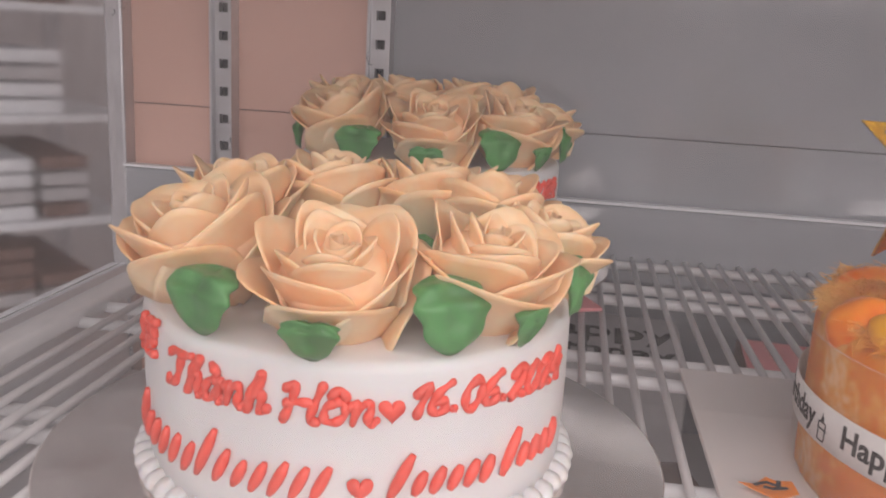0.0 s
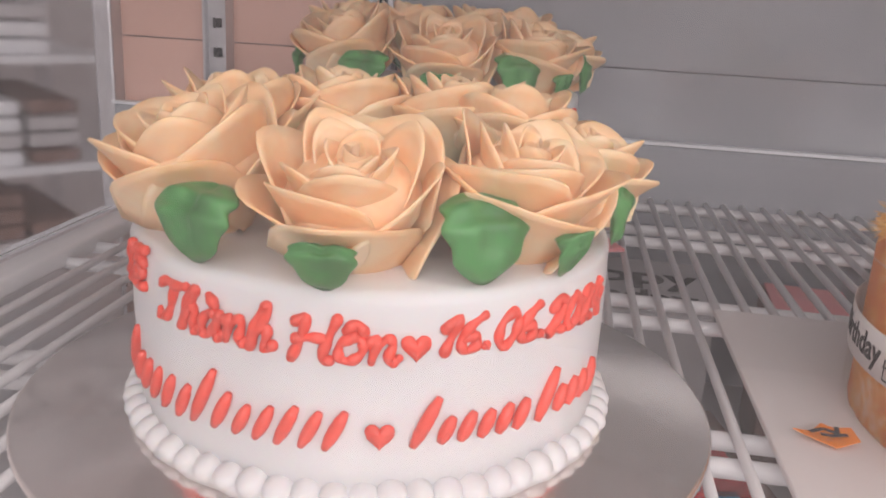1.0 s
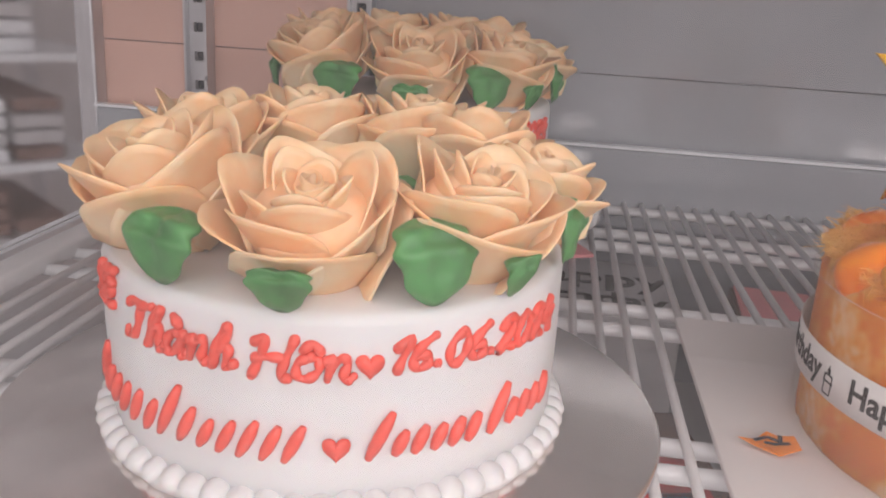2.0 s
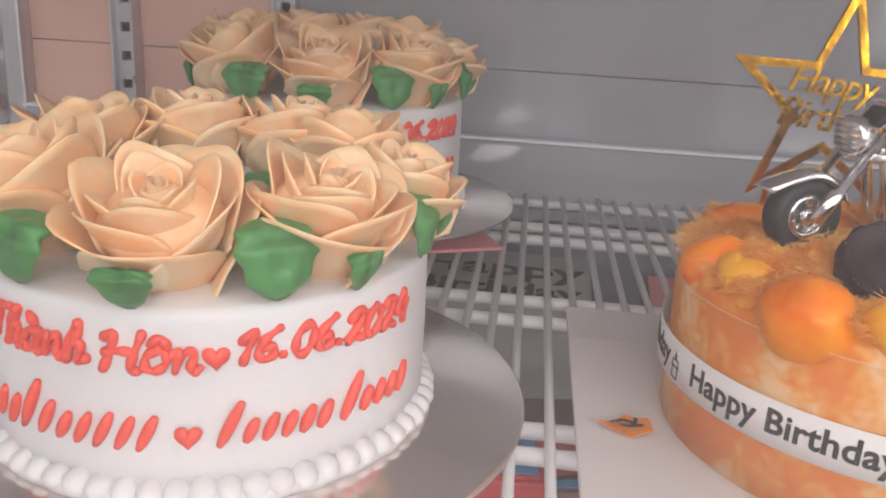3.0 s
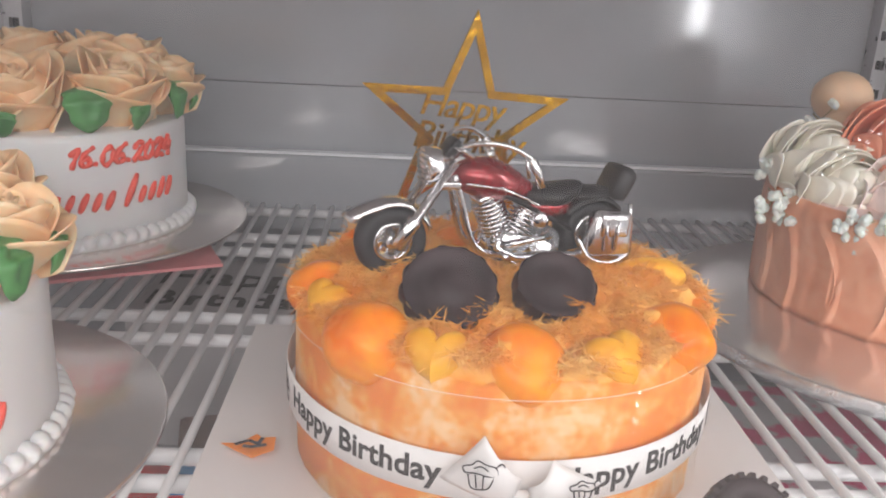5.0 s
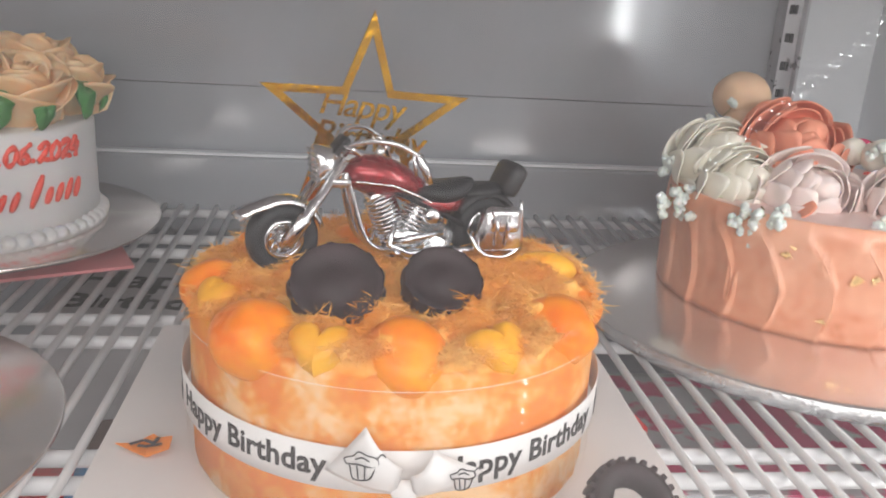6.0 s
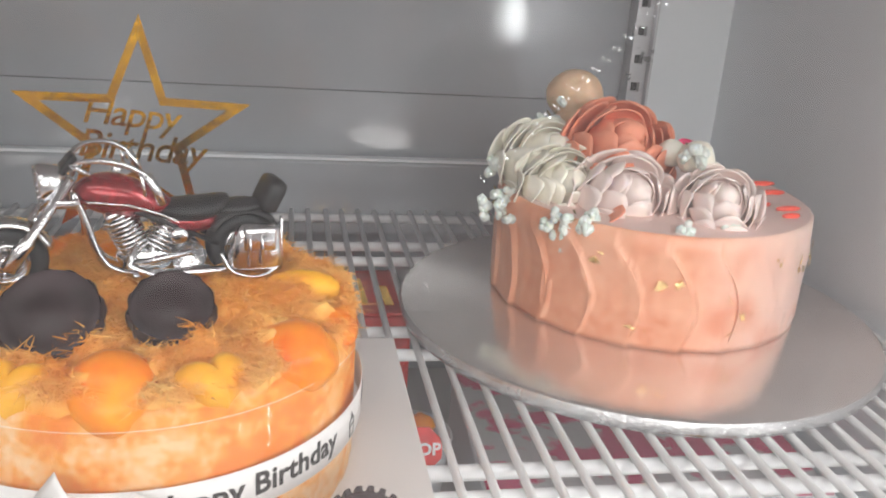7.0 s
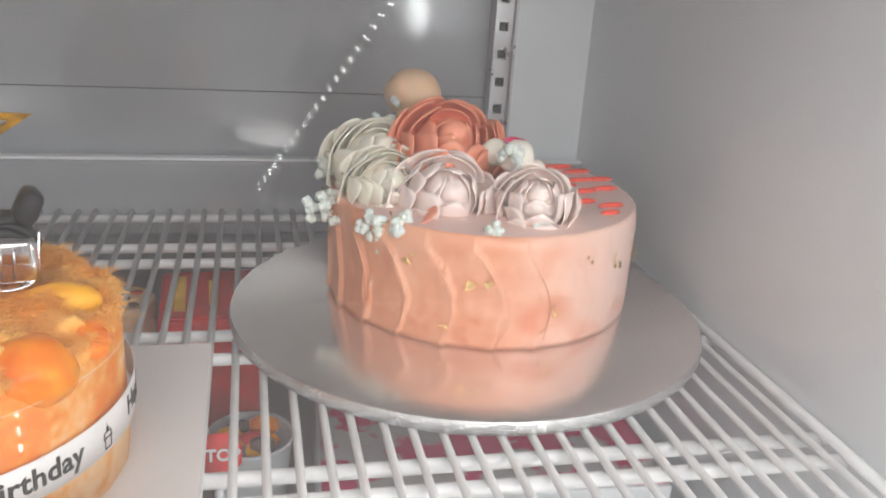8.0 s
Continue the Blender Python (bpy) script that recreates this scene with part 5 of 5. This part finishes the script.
for k, (a, z, s) in enumerate(((-115, 0.018, 0.005), (-104, 0.046, 0.006), (-81, 0.030, 0.007), (-52, 0.058, 0.005), (-30, 0.050, 0.006), (-128, 0.060, 0.004), (-66, 0.064, 0.003))):
    flake(a, z, s * 1.5, k)
# plain red icing bars in place of the writing on the top
for k, (x, y, ln, rot) in enumerate(((0.668, 0.715, 0.030, 66), (0.681, 0.700, 0.024, 66), (0.655, 0.690, 0.022, 66), (0.690, 0.675, 0.026, 66), (0.672, 0.672, 0.030, 66), (0.652, 0.655, 0.024, 66), (0.684, 0.648, 0.024, 66), (0.664, 0.640, 0.022, 66), (0.655, 0.613, 0.018, 66), (0.672, 0.603, 0.020, 66), (0.664, 0.585, 0.014, 66))):
    d = Vector((math.cos(radians(rot - 58)), math.sin(radians(rot - 58)), 0)) * ln / 2
    ob = part("icing_bar", tube_bm([-d, -d * 0.4, d * 0.4, d], [0.0012, 0.0024, 0.0024, 0.0012], 8), M_RED, blush)
    ob.location = Vector((x, y, PC.z + PH + 0.0016)) - PC



# ---- things on the shelf below, seen between the wires ----
low = slab("lower_shelf", "grey sheet lower shelf of the cabinet", M_GREYPAPER, X_LEFT + 0.002, X_RIGHT - 0.002, 0.25, 0.895, -0.190, -0.184)


def carton(name, at, size, turn, material, label, lid=None, bands=()):
    """A small folded pack: body, raised lid panel and printed bands."""
    ob = thing(name, at, turn, label, name.replace("_", " "))
    x, y, z = size
    part("body", box_bm(-x / 2, x / 2, -y / 2, y / 2, 0, z, bevel=0.002), material, ob, smooth=False)
    part("lid", box_bm(-x / 2 + 0.003, x / 2 - 0.003, -y / 2 + 0.003, y / 2 - 0.003, z, z + 0.002), lid or material, ob, smooth=False)
    for k, (m, x0, x1, y0, y1) in enumerate(bands):
        part("printed_band", box_bm(x0, x1, y0, y1, z + 0.002, z + 0.0026), m, ob, smooth=False)
    return ob


Z0 = -0.184
sheet = carton("greeting_box", (0.048, 0.800, Z0), (0.17, 0.14, 0.128), -2, M_GREYPAPER, "grey gift box lid with black happy birthday print", M_GREYPAPER)
for words, y in (("Happy", 0.014), ("Birthday", -0.040)):
    me = text_mesh(words, 0.060 if words == "Happy" else 0.044, 0.0002, 0, 0, 0.0012)
    for v in me.vertices:
        v.co = (v.co.x, v.co.y + y, 0.1306 + v.co.z)
    me.materials.append(M_INK)
    link_mesh("lettering", me, sheet)
carton("carton", (0.090, 0.575, Z0), (0.09, 0.12, 0.09), 12, M_BROWNPACK, "dark brown carton with a red band", M_BROWNPACK, ((M_REDPACK, -0.03, 0.03, -0.05, 0.01), (M_BLUEPACK, -0.035, 0.02, -0.058, -0.045)))
carton("candle_pack", (0.060, 0.500, Z0), (0.06, 0.05, 0.12), 4, M_REDPACK, "red candle pack with a blue foil corner", M_REDPACK, ((M_BLUEPACK, 0.0, 0.026, -0.02, 0.02),))
carton("candle_pack", (0.371, 0.775, Z0), (0.085, 0.11, 0.14), 3, M_REDPACK, "red candle pack with gold print", M_REDPACK, ((M_GOLD, -0.03, -0.02, -0.04, 0.04), (M_GOLD, 0.0, 0.008, -0.03, 0.03), (M_GOLD, 0.022, 0.030, -0.035, 0.01)))
carton("carton", (0.215, 0.780, Z0), (0.07, 0.09, 0.13), -5, M_BROWNPACK, "small pink and brown carton", M_PINKPAPER)
carton("gift_box", (0.600, 0.660, Z0), (0.28, 0.20, 0.060), -3, M_SIDE, "white gift box with a magenta floral print", M_FLORAL)
carton("gift_box", (0.320, 0.620, Z0), (0.08, 0.10, 0.075), 8, M_BROWNPACK, "dark gift box with a pale lid", M_GREYPAPER, ((M_MOCHI, -0.03, -0.02, -0.04, 0.03),))
sign = thing("toy_road_sign", (0.3885, 0.492, Z0 + 0.018), 0, "small toy road sign with white letters on red", "toy sign")
part("pole", tube_bm([(0, 0, -0.018), (0, 0, 0.12)], 0.003, 8), M_SIDE, sign)
face = part("sign_face", lathe_bm([(0, 0), (0.0145, 0), (0.0145, 0.002), (0, 0.002)], 8), M_REDPACK, sign, "red eight-sided face")
face.matrix_local = pose(0, -0.004, 0.140, 78, 0, 0) @ pose(0, 0, 0, 0, 0, 22.5)
me = text_mesh("STOP", 0.0105, 0.0002, 0, 0, 0.0003)
for v in me.vertices:
    v.co = (v.co.x, v.co.y, v.co.z)
me.materials.append(M_SIDE)
ob = link_mesh("lettering", me, sign)
ob.matrix_local = pose(0, -0.0065, 0.1405, 78, 0, 0)
carton("carton", (0.415, 0.440, Z0), (0.10, 0.08, 0.05), -8, M_SIDE, "white carton with yellow and dark print", M_SIDE, ((M_MOCHI, -0.04, -0.02, -0.03, 0.0), (M_INK, 0.0, 0.03, -0.03, -0.01)))
carton("carton", (0.600, 0.420, Z0), (0.13, 0.09, 0.06), 6, M_BROWNPACK, "brown carton with a yellow band", M_BROWNPACK, ((M_MOCHI, -0.01, 0.01, -0.04, 0.04), (M_GREYPAPER, 0.02, 0.05, -0.03, 0.03)))
carton("carton", (0.260, 0.600, Z0), (0.12, 0.10, 0.08), 0, M_BROWNPACK, "dark carton under the shelf", M_GREYPAPER)


def paper_cup(at, radius, height):
    """A white paper cup with a rolled rim, filled with small wrapped sweets."""
    cup = thing("paper_cup", at, 0, "white paper cup with orange and brown sweets, under the wire shelf", "cup")
    r = radius
    part("body", lathe_bm([(0, 0), (r * 0.78, 0), (r * 0.98, height - 0.002), (r * 1.04, height), (r * 1.0, height + 0.002), (r * 0.94, height - 0.002), (r * 0.90, height - 0.012), (0, height - 0.012)], 40), M_SIDE, cup)
    rnd = random.Random(6)
    for k in range(9):
        a, d = rnd.uniform(0, 6.28), r * 0.62 * rnd.random() ** 0.5
        part("sweet", ball_bm(rnd.uniform(0.008, 0.011), (1.2, 0.9, 0.8), 14, 0.2, 150, at=(d * math.cos(a), d * math.sin(a), height - 0.004 + rnd.uniform(0, 0.006))), rnd.choice((M_MOCHI, M_BROWNPACK, M_YOLK, M_REDPACK)), cup)
    return cup


paper_cup((0.406, 0.638, Z0), 0.034, 0.076)


def round_tin(at, radius, height):
    """A round cardboard tin with a pressed lid and a few printed dots."""
    tin = thing("round_tin", at, 0, "beige round tin with brown and red dots on its lid", "tin")
    part("body", lathe_bm([(0, 0), (radius * 0.98, 0), (radius * 0.98, height - 0.016), (0, height - 0.016)], 40), M_BUD, tin)
    lid = part("lid", lathe_bm([(radius * 0.99, height - 0.016), (radius, height - 0.002), (radius * 0.97, height), (radius * 0.90, height - 0.001), (0, height - 0.001)], 40), M_BUD, tin)
    for k in range(7):
        a = 0.9 * k
        d = radius * (0.62 if k else 0.1)
        part("printed_dot", lathe_bm([(0.0055, 0), (0.0055, 0.0004), (0, 0.0004)], 16), M_REDPACK if k % 2 else M_BROWNPACK, lid).location = (d * math.cos(a), d * math.sin(a), height - 0.0008)
    return tin


round_tin((0.292, 0.795, Z0), 0.030, 0.130)
